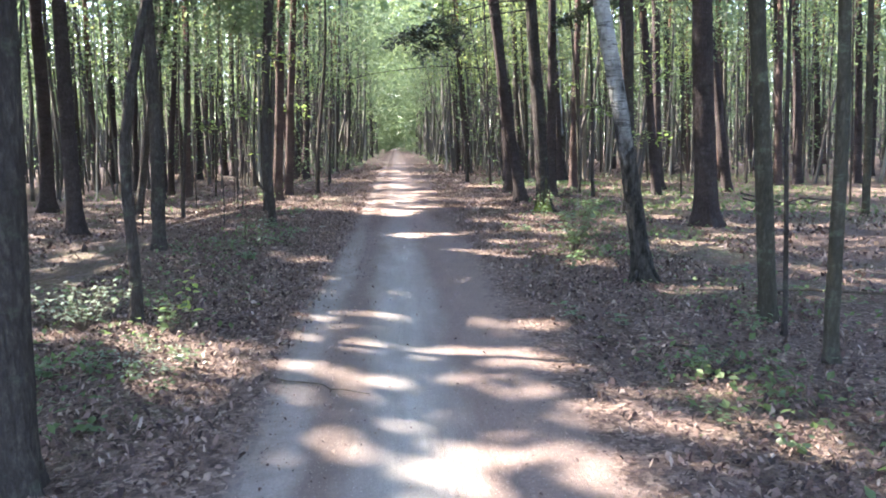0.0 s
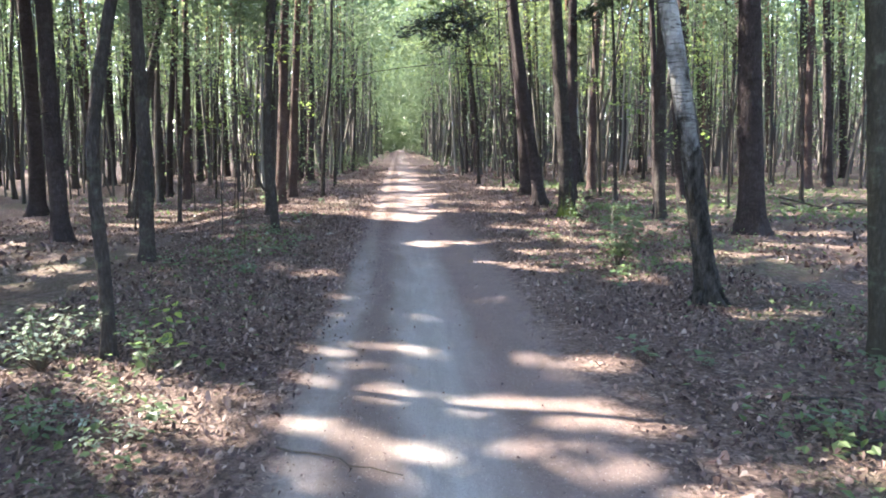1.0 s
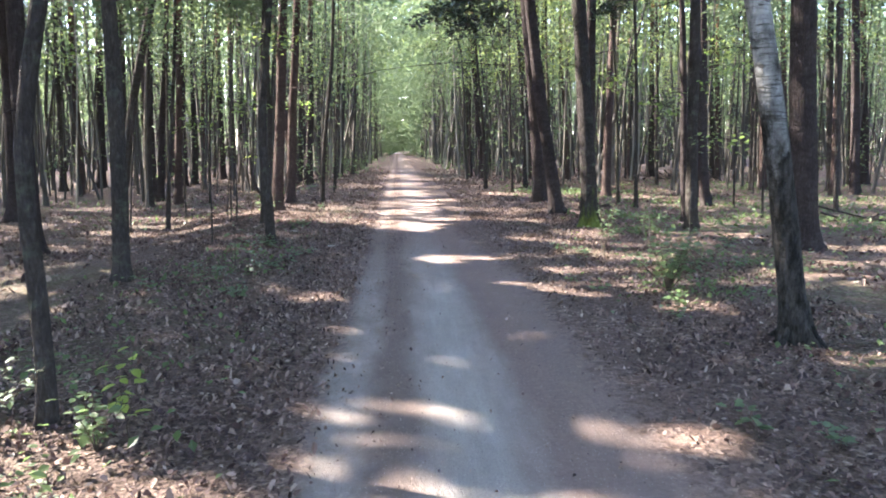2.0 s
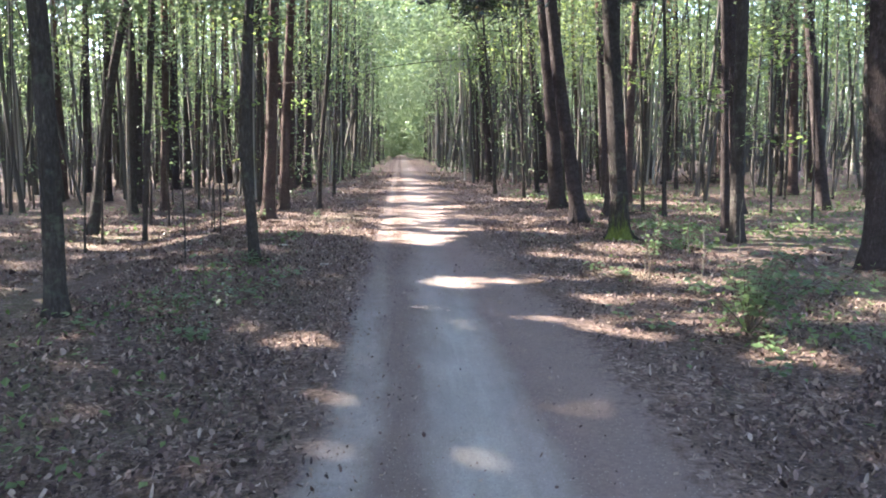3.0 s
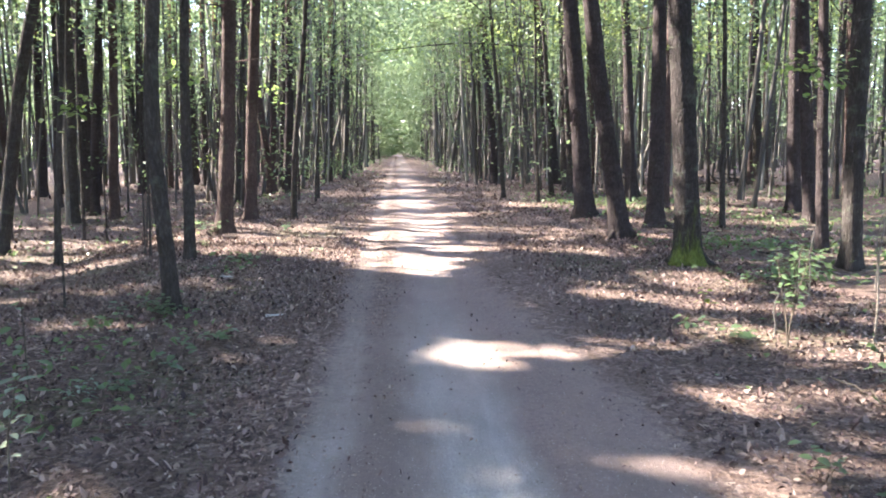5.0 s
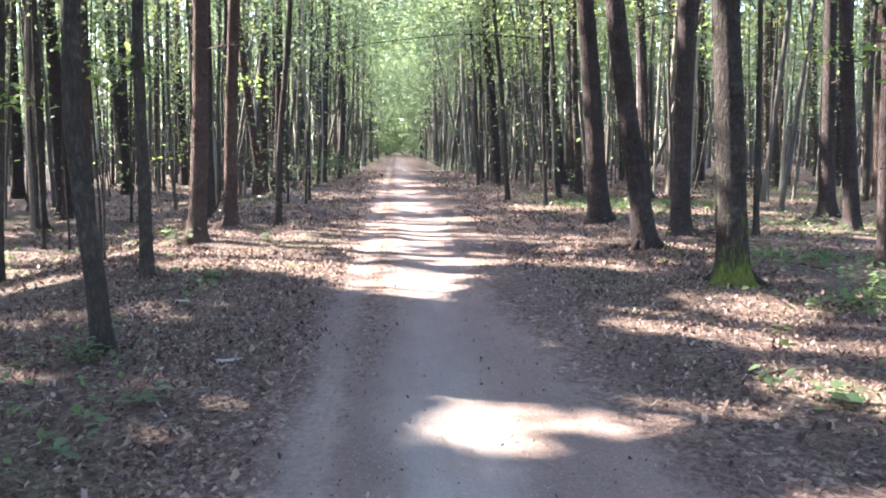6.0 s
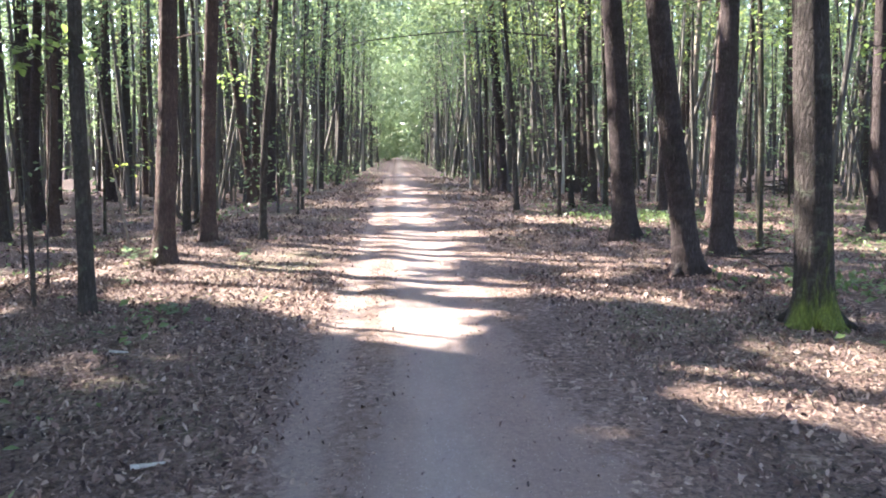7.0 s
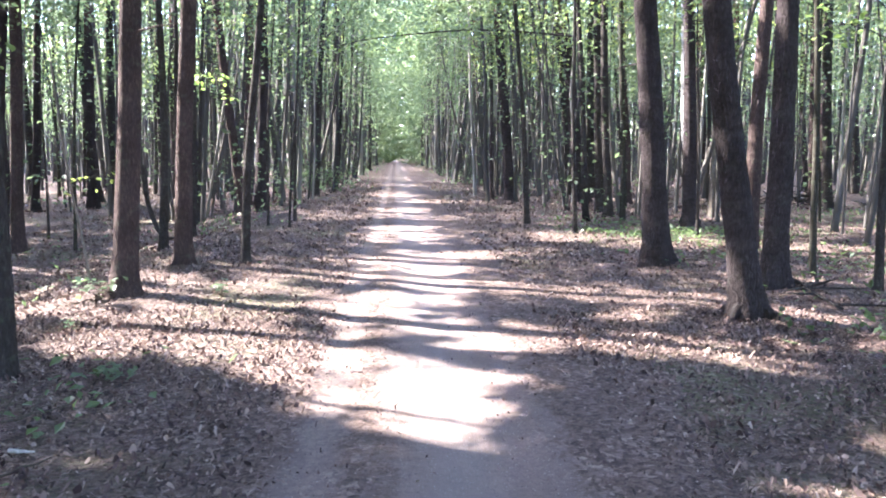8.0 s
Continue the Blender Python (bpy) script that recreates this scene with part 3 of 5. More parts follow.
def tree(kind, x, y, r, lean=0.0, bend=0.03, tall=None, wide=None, phase=None, foot_wide=1.0, fine=True, group="forest trees", label="", roots=0, deep=0.0):
    material, name, words, category = KINDS[kind]
    conifer = kind in ("pine", "redpine")
    tall = tall or (rng.uniform(15, 19) if r > 0.11 else 6 + 55 * r + rng.uniform(0, 3))
    wide = wide or (2.5 if r > 0.11 else 1.3 + 8 * r)
    phase = rng.uniform(0, 6.3) if phase is None else phase
    near = y < 30
    base = new(name)
    base.location = (x, y, float(height(np.array(x), np.array(y))))
    base.empty_display_size = 0.3
    tagged(base, label or words, category, group)
    z, pts = trunk_points(lean, bend * (1 if r < 0.12 else 0.6), phase, tall, near and fine, deep)
    flare = 1 + foot_wide * (0.42 if r > 0.1 else 0.25) * np.exp(-np.clip(z, 0, 9) / (0.9 * r + 0.03)) + 0.12 * np.exp(-np.clip(z, 0, 9) / 0.8)
    rad = r * 0.88 * flare * np.clip(1.06 - 0.86 * (np.clip(z, 0, None) / tall) ** 1.15, 0.06, 1.2)
    sides = 18 if near and fine else 10
    a = np.linspace(0, 2 * np.pi, sides, endpoint=False)
    foot = np.exp(-np.clip(z, 0, 9) / (1.5 * r + 0.05))[:, None]
    lobes = 1 + foot_wide * foot * (0.22 * np.sin(a * rng.integers(3, 6) + phase) + 0.10 * np.sin(a * 7 + 2 * phase)) + 0.025 * rng.normal(size=(len(z), sides)) + 0.03 * np.sin(3 * a + z[:, None] * 1.3)
    tb, own = Tubes(), []
    tb.add(pts, rad, sides, lobes)
    for i in range(roots):
        t = phase + 6.28 * (i + rng.uniform(-0.2, 0.2)) / roots
        d = np.array((math.cos(t), math.sin(t), 0)) * r
        side = np.array((-d[1], d[0], 0)) * rng.uniform(-0.6, 0.6)
        own.append(("root", [d * 0.45 + (0, 0, 0.34), d * 0.85 + (0, 0, 0.16), d * 1.35 + (0, 0, 0.07), d * 1.9 + side * 0.5 + (0, 0, 0.02), d * 2.6 + side + (0, 0, -0.04)], r * np.array((0.3, 0.36, 0.3, 0.2, 0.08)), 8))
    c, s, root, tip = crown_leaves(kind, pts, tall, r, wide)
    for q0, q1 in list(zip(root, tip))[:: 2 if near else 3]:
        mid = (q0 + q1) / 2 + np.array((0, 0, 0.12))
        trio = np.stack([q0 * 0.3 + q1 * 0.7, mid, q1]) + np.array(base.location)
        if q0[2] < 4.5 or not sun_trim(trio, 0.3).all():
            continue
        if near and fine:
            own.append(("bough", [q0, mid, q1], [0.2 * r + 0.006, 0.1 * r + 0.005, 0.003], 5))
        else:
            tb.add([q0, mid, q1], [0.2 * r + 0.006, 0.1 * r + 0.005, 0.003], 5)
    if conifer and near:
        for _ in range(int(rng.integers(2, 6))):
            h = rng.uniform(2.2, 6.5)
            q = np.array((np.interp(h, z, pts[:, 0]), np.interp(h, z, pts[:, 1]), h))
            t = rng.uniform(0, 6.3)
            d = np.array((math.cos(t), math.sin(t), rng.uniform(-0.25, 0.2))) * rng.uniform(0.3, 1.1)
            own.append(("dead_branch", [q, q + d * 0.5 + rng.normal(0, 0.03, 3), q + d], [0.016, 0.011, 0.003], 5))
    trunk = part("trunk", tb.mesh("trunk", material), base)
    for what, line, radii, n in own:
        limb = Tubes()
        limb.add(line, radii, n)
        part(what, limb.mesh(what, material), trunk)
    CROWNS.append([base, c, s, conifer])
    PLACED.append((x, y))
    return base


# trees that stand along the road, from the near end on
tree("dark", -1.93, 2.4, 0.11, 0.045, 0.0, tall=13, label="dark furrowed trunk standing close beside the road")
tree("dark", -2.50, 5.76, 0.054, 0.10, 0.19, phase=3.4, label="slender bowed young tree with dark bark")
tree("dark", -3.62, 10.08, 0.095, 0.048, 0.03, deep=-0.1)
tree("pine", -6.38, 13.8, 0.158, -0.002)
tree("pine", -9.9, 20.4, 0.2, 0.06, deep=-0.1)
tree("pine", -13.2, 34.2, 0.2, 0.046)
tree("dark", -14.0, 32.4, 0.145, 0.018)
tree("dark", -5.56, 18.15, 0.05, 0.07)
tree("dark", -10.2, 37.8, 0.17, 0.03)
tree("pine", -9.45, 42.6, 0.2, 0.018)
tree("pine", -10.15, 43.3, 0.2, 0.0)
tree("dark", -2.56, 13.77, 0.078, 0.013, 0.1, phase=3.14)
tree("dark", -3.2, 16.76, 0.074, 0.045)
tree("redpine", -3.42, 19.78, 0.14, 0.062, label="reddish pine lit by the sun on one side")
tree("redpine", -3.43, 22.15, 0.128, 0.058)
tree("redpine", -4.8, 33.2, 0.15, -0.10, label="leaning reddish pine lit by the sun on one side")
tree("dark", -5.45, 39.4, 0.15, 0.05)
tree("dark", -2.57, 22.3, 0.066, 0.062, 0.06)
tree("moss", 3.36, 15.95, 0.165, -0.076, 0.02, phase=0.4, foot_wide=1.5, roots=6)
tree("pine", 3.50, 21.85, 0.196, -0.095)
tree("pine", 3.24, 18.48, 0.155, -0.15, 0.05, phase=2.0, roots=4, label="pine leaning toward the road, bark dark and scaly")
tree("pine", 4.38, 20.16, 0.155, 0.002)
tree("birch", 2.77, 7.22, 0.108, -0.179, 0.05, phase=0.5, foot_wide=1.4, roots=4)
tree("pine", 5.71, 12.37, 0.214, -0.063)
tree("smooth", 3.31, 5.38, 0.082, -0.084, 0.02)
tree("smooth", 3.10, 4.05, 0.052, -0.035, 0.05, phase=0.2, label="thin young tree with smooth crooked grey stem")
tree("dark", 3.12, 4.74, 0.022, -0.03, 0.03, tall=5, label="thin dark stem between two young trees")
tree("pine", 8.56, 22.87, 0.155, -0.055)
tree("dark", 5.2, 15.42, 0.117, -0.045)
tree("pine", 5.57, 16.67, 0.085, -0.07)
tree("redpine", 18.31, 36.32, 0.185, -0.098)
tree("pine", 13.94, 24.03, 0.153, -0.067)
tree("dark", -7.2, 19.7, 0.115, 0.175, 0.05, deep=0.12, label="dark tree leaning to one side with a flared foot")
tree("pale", -8.0, 24.2, 0.05, 0.05)
tree("dark", -8.2, 25.0, 0.12, 0.03)
tree("dark", -11.4, 39.6, 0.164, -0.06)
tree("dark", -13.2, 35.9, 0.14, 0.062)
tree("pine", 6.29, 27.52, 0.156, -0.069)
tree("dark", 5.55, 19.85, 0.053, -0.052)
tree("dark", 12.73, 32.92, 0.155, -0.071)
tree("pine", 10.19, 21.32, 0.152, -0.162)
tree("pine", 6.03, 36.51, 0.237, -0.118)
tree("dark", 5.25, 30.39, 0.118, -0.055)
tree("dark", 2.78, 28.64, 0.070, -0.075)
tree("dark", 3.45, 26.66, 0.050, -0.04)
tree("pine", 3.61, 36.76, 0.194, -0.083)
tree("pine", 4.40, 52.50, 0.25, -0.052)
tree("pine", 7.69, 20.64, 0.132, -0.11)
tree("dark", 16.12, 34.86, 0.183, -0.078)
tree("dark", -6.5, 21.4, 0.035, 0.05)
tree("pine", -9.26, 28.7, 0.2, -0.01)
tree("redpine", -9.0, 56.0, 0.26, -0.083)
tree("pine", -4.11, 32.06, 0.16, 0.036)
tree("pine", -9.9, 47.4, 0.26, 0.007)
tree("dark", -8.7, 45.9, 0.2, 0.028)
tree("pine", -10.3, 36.3, 0.19, 0.026)
tree("dark", -14.3, 40.7, 0.15, -0.016)
tree("pine", -4.32, 48.30, 0.211, 0.053)
tree("dark", -3.36, 49.49, 0.102, 0.056)
tree("dark", -2.78, 29.28, 0.041, 0.032)
tree("birch", 6.57, 28.24, 0.154, -0.069, label="distant birch with a grey-white trunk")
tree("pale", 7.86, 29.99, 0.106, 0.016)
tree("dark", 5.42, 31.8, 0.146, -0.054)
tree("dark", 6.79, 38.2, 0.19, -0.02)
tree("dark", 6.54, 40.0, 0.186, -0.113)
tree("pine", 3.20, 38.4, 0.079, -0.03)
tree("smooth", 5.50, 21.2, 0.048, -0.074)
tree("dark", 15.88, 39.10, 0.158, -0.078)
tree("dark", 19.27, 41.79, 0.139, -0.064)
tree("dark", 12.15, 47.0, 0.2, -0.046)
tree("pine", -14.3, 48.3, 0.2, 0.033)
tree("dark", -2.75, 79.0, 0.21, 0.01)
tree("dark", -3.5, 66.0, 0.17, 0.03)
tree("dark", -4.2, 58.0, 0.16, 0.02)
tree("dark", 2.7, 98.0, 0.16, 0.0)
tree("dark", 3.3, 84.0, 0.15, -0.03)
tree("dark", 3.9, 70.0, 0.18, -0.03)
tree("dark", 14.04, 25.49, 0.128, -0.074)
tree("pine", 18.61, 30.68, 0.156, -0.097)
tree("dark", -4.42, 24.5, 0.075, 0.022)
tree("dark", -3.39, 39.89, 0.125, 0.053)
tree("dark", -3.0, 44.0, 0.12, 0.02)
NAMED = np.array(PLACED)
for x, y, r in ((-3.8, 17.02, 0.016), (-7.9, 27.8, 0.03), (-8.0, 21.7, 0.022), (-6.1, 21.5, 0.018), (-4.3, 18.4, 0.012), (5.7, 25.7, 0.034), (-5.95, 16.3, 0.02), (-3.47, 13.6, 0.011), (-4.0, 17.4, 0.014), (-6.2, 17.7, 0.02), (-2.72, 27.95, 0.03), (-3.2, 28.0, 0.03), (8.4, 20.5, 0.03), (7.3, 16.8, 0.025), (3.05, 37.0, 0.04)):
    tree("dark", x, y, r, -0.04 * np.sign(x), 0.05, tall=4.5 + 40 * r, label="very thin bare young stem standing in the litter")


def free(x, y, apart):
    p = np.array(PLACED)
    return np.min((p[:, 0] - x) ** 2 + (p[:, 1] - y) ** 2) > apart ** 2


# the rest of the stand near the road, thinner where the view is open
count = 0
while count < 300:
    x, y = rng.uniform(-30, 26), rng.uniform(-14, 46)
    clear = 9.5 if 0 < y < 24 else (4.2 if y < 0 else 2.9)
    if abs(x) < clear or not free(x, y, 0.8):
        continue
    kind = str(rng.choice(["pine", "dark", "dark", "dark", "dark", "redpine", "smooth", "smooth", "pale", "dark", "dark", "smooth", "dark"]))
    r = rng.uniform(0.11, 0.16) if "pine" in kind else 0.025 + 0.06 * rng.uniform() ** 1.6
    tree(kind, x, y, r, -0.045 * np.sign(x) + rng.normal(0, 0.02), fine=False)
    count += 1


def close_canopy():
    """Fill the boughs over the near stretch, so that sun comes through the gaps alone."""
    step = 0.2
    gx, gy = np.arange(-17, 17, step), np.arange(-9, 36, step)
    seen = np.zeros((len(gx), len(gy)))
    for base, c, s, _ in CROWNS:
        p = c + np.array(base.location)
        p = p[sun_trim(p, s)]
        q = p[:, :2] - p[:, 2:3] / SUN.z * np.array((SUN.x, SUN.y))
        i, j = ((q[:, 0] + 17) / step).astype(int), ((q[:, 1] + 9) / step).astype(int)
        ok = (i >= 0) & (i < len(gx)) & (j >= 0) & (j < len(gy))
        np.add.at(seen, (i[ok], j[ok]), 0.19 * s[sun_trim(c + np.array(base.location), s)][ok] ** 2)
    wide = np.pad(seen, 1)
    cover = sum(wide[1 + a:1 + a + len(gx), 1 + b:1 + b + len(gy)] for a in (-1, 0, 1) for b in (-1, 0, 1))
    X, Y = np.meshgrid(gx, gy, indexing="ij")
    close = (np.abs(X) < 1.9) & (Y < 19) & (Y > -1.5)
    drop = np.array((-SUN.x, -SUN.y)) / SUN.z * 4.5
    for x0, y0 in NAMED:
        if y0 > (21 if x0 > 0 else 17.5):
            continue
        t = np.clip(((X - x0) * drop[0] + (Y - y0) * drop[1]) / (drop @ drop), 0.12, 1)
        close |= (X - x0 - t * drop[0]) ** 2 + (Y - y0 - t * drop[1]) ** 2 < 0.3 ** 2
    edge = np.minimum(np.minimum(17 - np.abs(X), Y + 9) / 9, (36 - Y) / 6) + 0.25 * np.sin(X * 0.8 + Y * 0.5) * np.sin(Y * 0.7 - X * 0.3)
    odds = np.where(close, 1.0, np.where(Y < 17, np.where(np.abs(X) < 3.8, 0.92, 0.72), np.where(Y < 25, 0.42, 0.16))) * np.clip(edge, 0.12, 1)
    pick = (cover < np.where(close, 1.5, 0.3)) & (rng.uniform(size=X.shape) < odds)
    g = np.repeat(np.stack([X[pick], Y[pick]], -1), 3, 0) + step / 2
    z = rng.uniform(7.5, 13.5, len(g))
    p = np.concatenate([g + z[:, None] / SUN.z * np.array((SUN.x, SUN.y)), z[:, None]], 1) + rng.normal(0, 0.06, (len(g), 3))
    at = np.array([b.location for b, *_ in CROWNS])
    tallest = np.array([c[:, 2].max() for _, c, *_ in CROWNS])
    d = (p[:, None, 0] - at[None, :, 0]) ** 2 + (p[:, None, 1] - at[None, :, 1]) ** 2 + 1e3 * (tallest[None, :] < 10)
    own = d.argmin(1)
    for k in np.unique(own):
        mine = own == k
        CROWNS[k][1] = np.concatenate([CROWNS[k][1], p[mine] - at[k]])
        CROWNS[k][2] = np.concatenate([CROWNS[k][2], rng.uniform(0.38, 0.58, mine.sum())])


close_canopy()
for base, c, s, conifer in CROWNS:
    if base.location.y < -1.5 or abs(base.location.x) > 15:
        c, s = c[::2], s[::2] * 1.4
    keep = sun_trim(c + np.array(base.location), s)
    v, f = leaf_quads(c[keep], s[keep], up=0.3)
    part("crown", mesh_of("crown", v, f, NEEDLE if conifer else LEAF), base, "dark green needle crown" if conifer else "light green leafy crown")

# the far woods on both sides: stems and foliage, past counting
stems, leaf_c, leaf_s = Tubes(), [], []
count = 0
while count < 3700:
    y = 24 + 156 * rng.uniform() ** 1.45
    x = rng.uniform(-1, 1) * (24 + 0.74 * y)
    if rng.uniform() < 0.15:
        x = np.sign(x) * rng.uniform(2.7, 7.5)
    if abs(x) < 2.6 + 6.0 * max(0.0, 1 - (y - 24) / 12) or y < 48 and not free(x, y, 0.7):
        continue
    r = rng.uniform(0.12, 0.2) if y > 45 and rng.uniform() < 0.16 else 0.025 + 0.055 * rng.uniform() ** 1.5
    tall = rng.uniform(14, 20) if r > 0.12 else rng.uniform(7, 14)
    lean = -0.015 * np.sign(x) + rng.normal(0, 0.03 if rng.uniform() < 0.88 else 0.13)
    g = float(height(np.array(x), np.array(y)))
    zz = np.array((-0.1, 0.15, 1.5, 4.0, 8.0, tall)) * np.array((1, 1, 1, min(1, tall / 9), min(1, tall / 9), 1))
    sway = rng.normal(0, 0.1, 6).cumsum() * np.array((0, 0, 0.5, 1, 1.5, 2))
    px = x + lean * np.minimum(zz, 8) + sway
    stems.add(np.stack([px, np.full(6, y), zz + g], -1), r * np.array((1.4, 1.1, 1, 0.85, 0.6, 0.1)), 5)
    many = 140 if y < 60 else (56 if y < 100 else 28)
    low = (rng.uniform(3.0, 5.6) if y < 46 else rng.uniform(2.4, 5.2)) if r < 0.12 else 0.38 * tall
    n_cl = 14
    hz = low + (tall + 0.6 - low) * rng.uniform(0, 1, n_cl) ** 0.9
    spread = 1.5 if r > 0.12 else 1.1
    cl = np.stack([np.interp(hz, zz, px) + rng.normal(0, spread, n_cl), y + rng.normal(0, spread, n_cl), hz + g], -1)
    c = np.repeat(cl, many // n_cl, 0)
    leaf_c.append(c + rng.normal(0, 1, c.shape) * np.array((0.55, 0.55, 0.25)))
    leaf_s.append(rng.uniform(0.1, 0.19, len(c)) * (1 + (y > 60) * 0.7 + (y > 100) * 2.0))
    count += 1


def clumps(n, box, size, per, squash=0.3, spread=0.7):
    """Foliage clumps in a box x0, x1, y0, y1, z0, z1."""
    x0, x1, y0, y1, z0, z1 = box
    c = np.stack([rng.uniform(x0, x1, n), rng.uniform(y0, y1, n), rng.uniform(z0, z1, n)], -1)
    c = np.repeat(c, per, 0)
    c = c + rng.normal(0, spread, c.shape) * np.array((1, 1, squash))
    return c, rng.uniform(*size, len(c))


# boughs that arch over the road farther on, and the green wall in which the woods end
for n, box, size, per in ((220, (-4.5, 4.5, 44, 80, 5.5, 14), (0.1, 0.18), 84), (110, (-4, 4, 36, 50, 6.5, 11), (0.09, 0.16), 80), (24, (-4, -1.6, 46, 80, 4.0, 7), (0.1, 0.18), 60), (30, (-5.5, -2.4, 36, 90, 0.3, 2.6), (0.08, 0.14), 60), (26, (2.6, 5.5, 40, 90, 0.3, 2.6), (0.08, 0.14), 60), (80, (-6.5, -2.7, 40, 150, 0.1, 0.6), (0.1, 0.2), 40), (80, (2.9, 6.5, 40, 150, 0.1, 0.6), (0.1, 0.2), 40),
                          (24, (1.6, 4, 46, 80, 4.0, 7), (0.1, 0.18), 60), (230, (-7, 7, 80, 112, 4.5, 18), (0.18, 0.32), 70),
                          (120, (-7, 7, 130, 200, 4.5, 26), (0.8, 1.4), 26), (90, (-5, -1.7, 80, 200, 0.3, 6), (0.25, 0.45), 30),
                          (90, (1.7, 5, 80, 200, 0.3, 6), (0.25, 0.45), 30), (110, (-9, 9, 228, 246, 0.2, 14), (0.6, 1.1), 40), (50, (-3, 3, 170, 226, 2.2, 7), (0.5, 0.9), 30), (70, (-6, 6, 200, 224, 0.3, 7), (0.5, 0.9), 30), (40, (-4.5, 4.5, 110, 170, 3.6, 7), (0.3, 0.5), 30),
                          (1000, (-90, 90, -75, -18, 0.3, 22), (1.0, 1.7), 14), (160, (-32, -10, 30, 44, 3, 9), (0.12, 0.22), 60), (800, (-75, -32, -40, 62, 0.3, 15), (0.9, 1.5), 14), (800, (30, 75, -40, 48, 0.3, 22), (0.9, 1.5), 14),
                          (380, (8, 44, 40, 66, 2.5, 10), (0.1, 0.18), 84), (380, (-46, -8, 40, 66, 2.5, 10), (0.1, 0.18), 84), (1100, (-22, 22, 46, 110, 10, 17), (0.4, 0.6), 22), (520, (-26, 26, 100, 200, 13, 24), (0.7, 1.1), 20),
                          (2600, (-220, 260, 205, 250, 0.5, 44), (1.4, 2.4), 14), (2900, (-150, -85, 20, 220, 0.5, 34), (1.0, 1.8), 12),
                          (2600, (105, 170, 20, 220, 0.5, 34), (1.0, 1.8), 12),
                          (330, (-9, 9, 112, 124, 0.1, 15), (0.2, 0.34), 84), (420, (-10, 10, 126, 138, 0.2, 26), (0.6, 1.0), 24), (420, (-60, -9, 84, 130, 0.3, 12), (0.4, 0.65), 36), (420, (9, 64, 84, 130, 0.3, 12), (0.4, 0.65), 36)):
    c, s = clumps(n, box, size, per)
    leaf_c.append(c)
    leaf_s.append(s)
# thin stems in the depth of the woods
for _ in range(1700):
    y = rng.uniform(52, 120)
    x = rng.choice((-1, 1)) * rng.uniform(6, 10 + 0.66 * y)
    r = rng.uniform(0.05, 0.12)
    zz = np.array((-0.5, 2.0, 6.0, 12.0))
    stems.add(np.stack([x + rng.normal(0, 0.03) * zz + rng.normal(0, 0.06, 4), np.full(4, y), zz], -1), r * np.array((1.2, 1, 0.85, 0.5)), 5)
# stout stems that line the road farther on
for _ in range(46):
    y = rng.uniform(46, 112)
    x = rng.choice((-1, 1)) * (2.7 + 2.6 * rng.uniform() ** 1.5)
    r = rng.uniform(0.09, 0.17)
    zz = np.array((-0.1, 0.2, 1.5, 5.0, 10.0, 18.0))
    stems.add(np.stack([x + rng.normal(0, 0.02) * zz + rng.normal(0, 0.05, 6), np.full(6, y), zz + float(height(np.array(x), np.array(y)))], -1), r * np.array((1.4, 1.15, 1, 0.9, 0.7, 0.2)), 7)
tagged(new("far_woods_stems", stems.mesh("far_woods_stems", WOODS)), "dense distant woods of thin upright brown trunks", "woods", kind="stuff")
# sunlit leaves of the young trees below the crowns
uc, us = [], []
for n, box in ((260, (-26, -3.4, 22, 50, 4.4, 10)), (330, (3.4, 26, 22, 50, 4.4, 10)), (110, (-5, 5, 40, 75, 6.5, 12)), (60, (2.6, 7, 26, 40, 4.6, 8))):
    c, s = clumps(n, box, (0.06, 0.13), 70, spread=0.75)
    uc.append(c)
    us.append(s)
c, s = np.concatenate(uc), np.concatenate(us)
k = sun_trim(c, s)
v, f = leaf_quads(c[k], s[k], up=0.5)
tagged(new("understorey_foliage", mesh_of("understorey_foliage", v, f, UNDER)), "bright yellow-green leaves of young trees below the crowns", "foliage", kind="stuff")
# low saplings between the stems
k = 2600
yy = 26 + 124 * rng.uniform(size=k) ** 1.5
xx = rng.uniform(-1, 1, k) * (16 + 0.74 * yy)
xx = np.where(np.abs(xx) < 3.2, np.sign(xx) * 3.4, xx)
c = np.repeat(np.stack([xx, yy, 0.6 + 4.4 * rng.uniform(size=k) ** 0.8], -1), 24, 0)
leaf_c.append(c + rng.normal(0, 1, c.shape) * np.array((0.6, 0.6, 0.22)))
leaf_s.append(rng.uniform(0.08, 0.16, len(c)) * (1 + (c[:, 1] > 70) * 0.7))
c, s = np.concatenate(leaf_c), np.concatenate(leaf_s)
k = sun_trim(c, s) & (c[:, 2] > 0.1)
c, s = c[k], s[k]
# thin roof of boughs over the woods on all sides, closed where the crowns leave too much open
step = 0.8
gx, gy = np.arange(-64, 70, step), np.arange(-30, 112, step)
seen = np.zeros((len(gx), len(gy)))
for p, size in [(c, s)] + [(q + np.array(b.location), w) for b, q, w, _ in CROWNS]:
    i = ((p[:, 0] - p[:, 2] / SUN.z * SUN.x + 64) / step).astype(int)
    j = ((p[:, 1] - p[:, 2] / SUN.z * SUN.y + 30) / step).astype(int)
    ok = (i >= 0) & (i < len(gx)) & (j >= 0) & (j < len(gy))
    np.add.at(seen, (i[ok], j[ok]), 0.3 * size[ok] ** 2 / step ** 2)
X, Y = np.meshgrid(gx, gy, indexing="ij")
open_sky = np.exp(-seen)
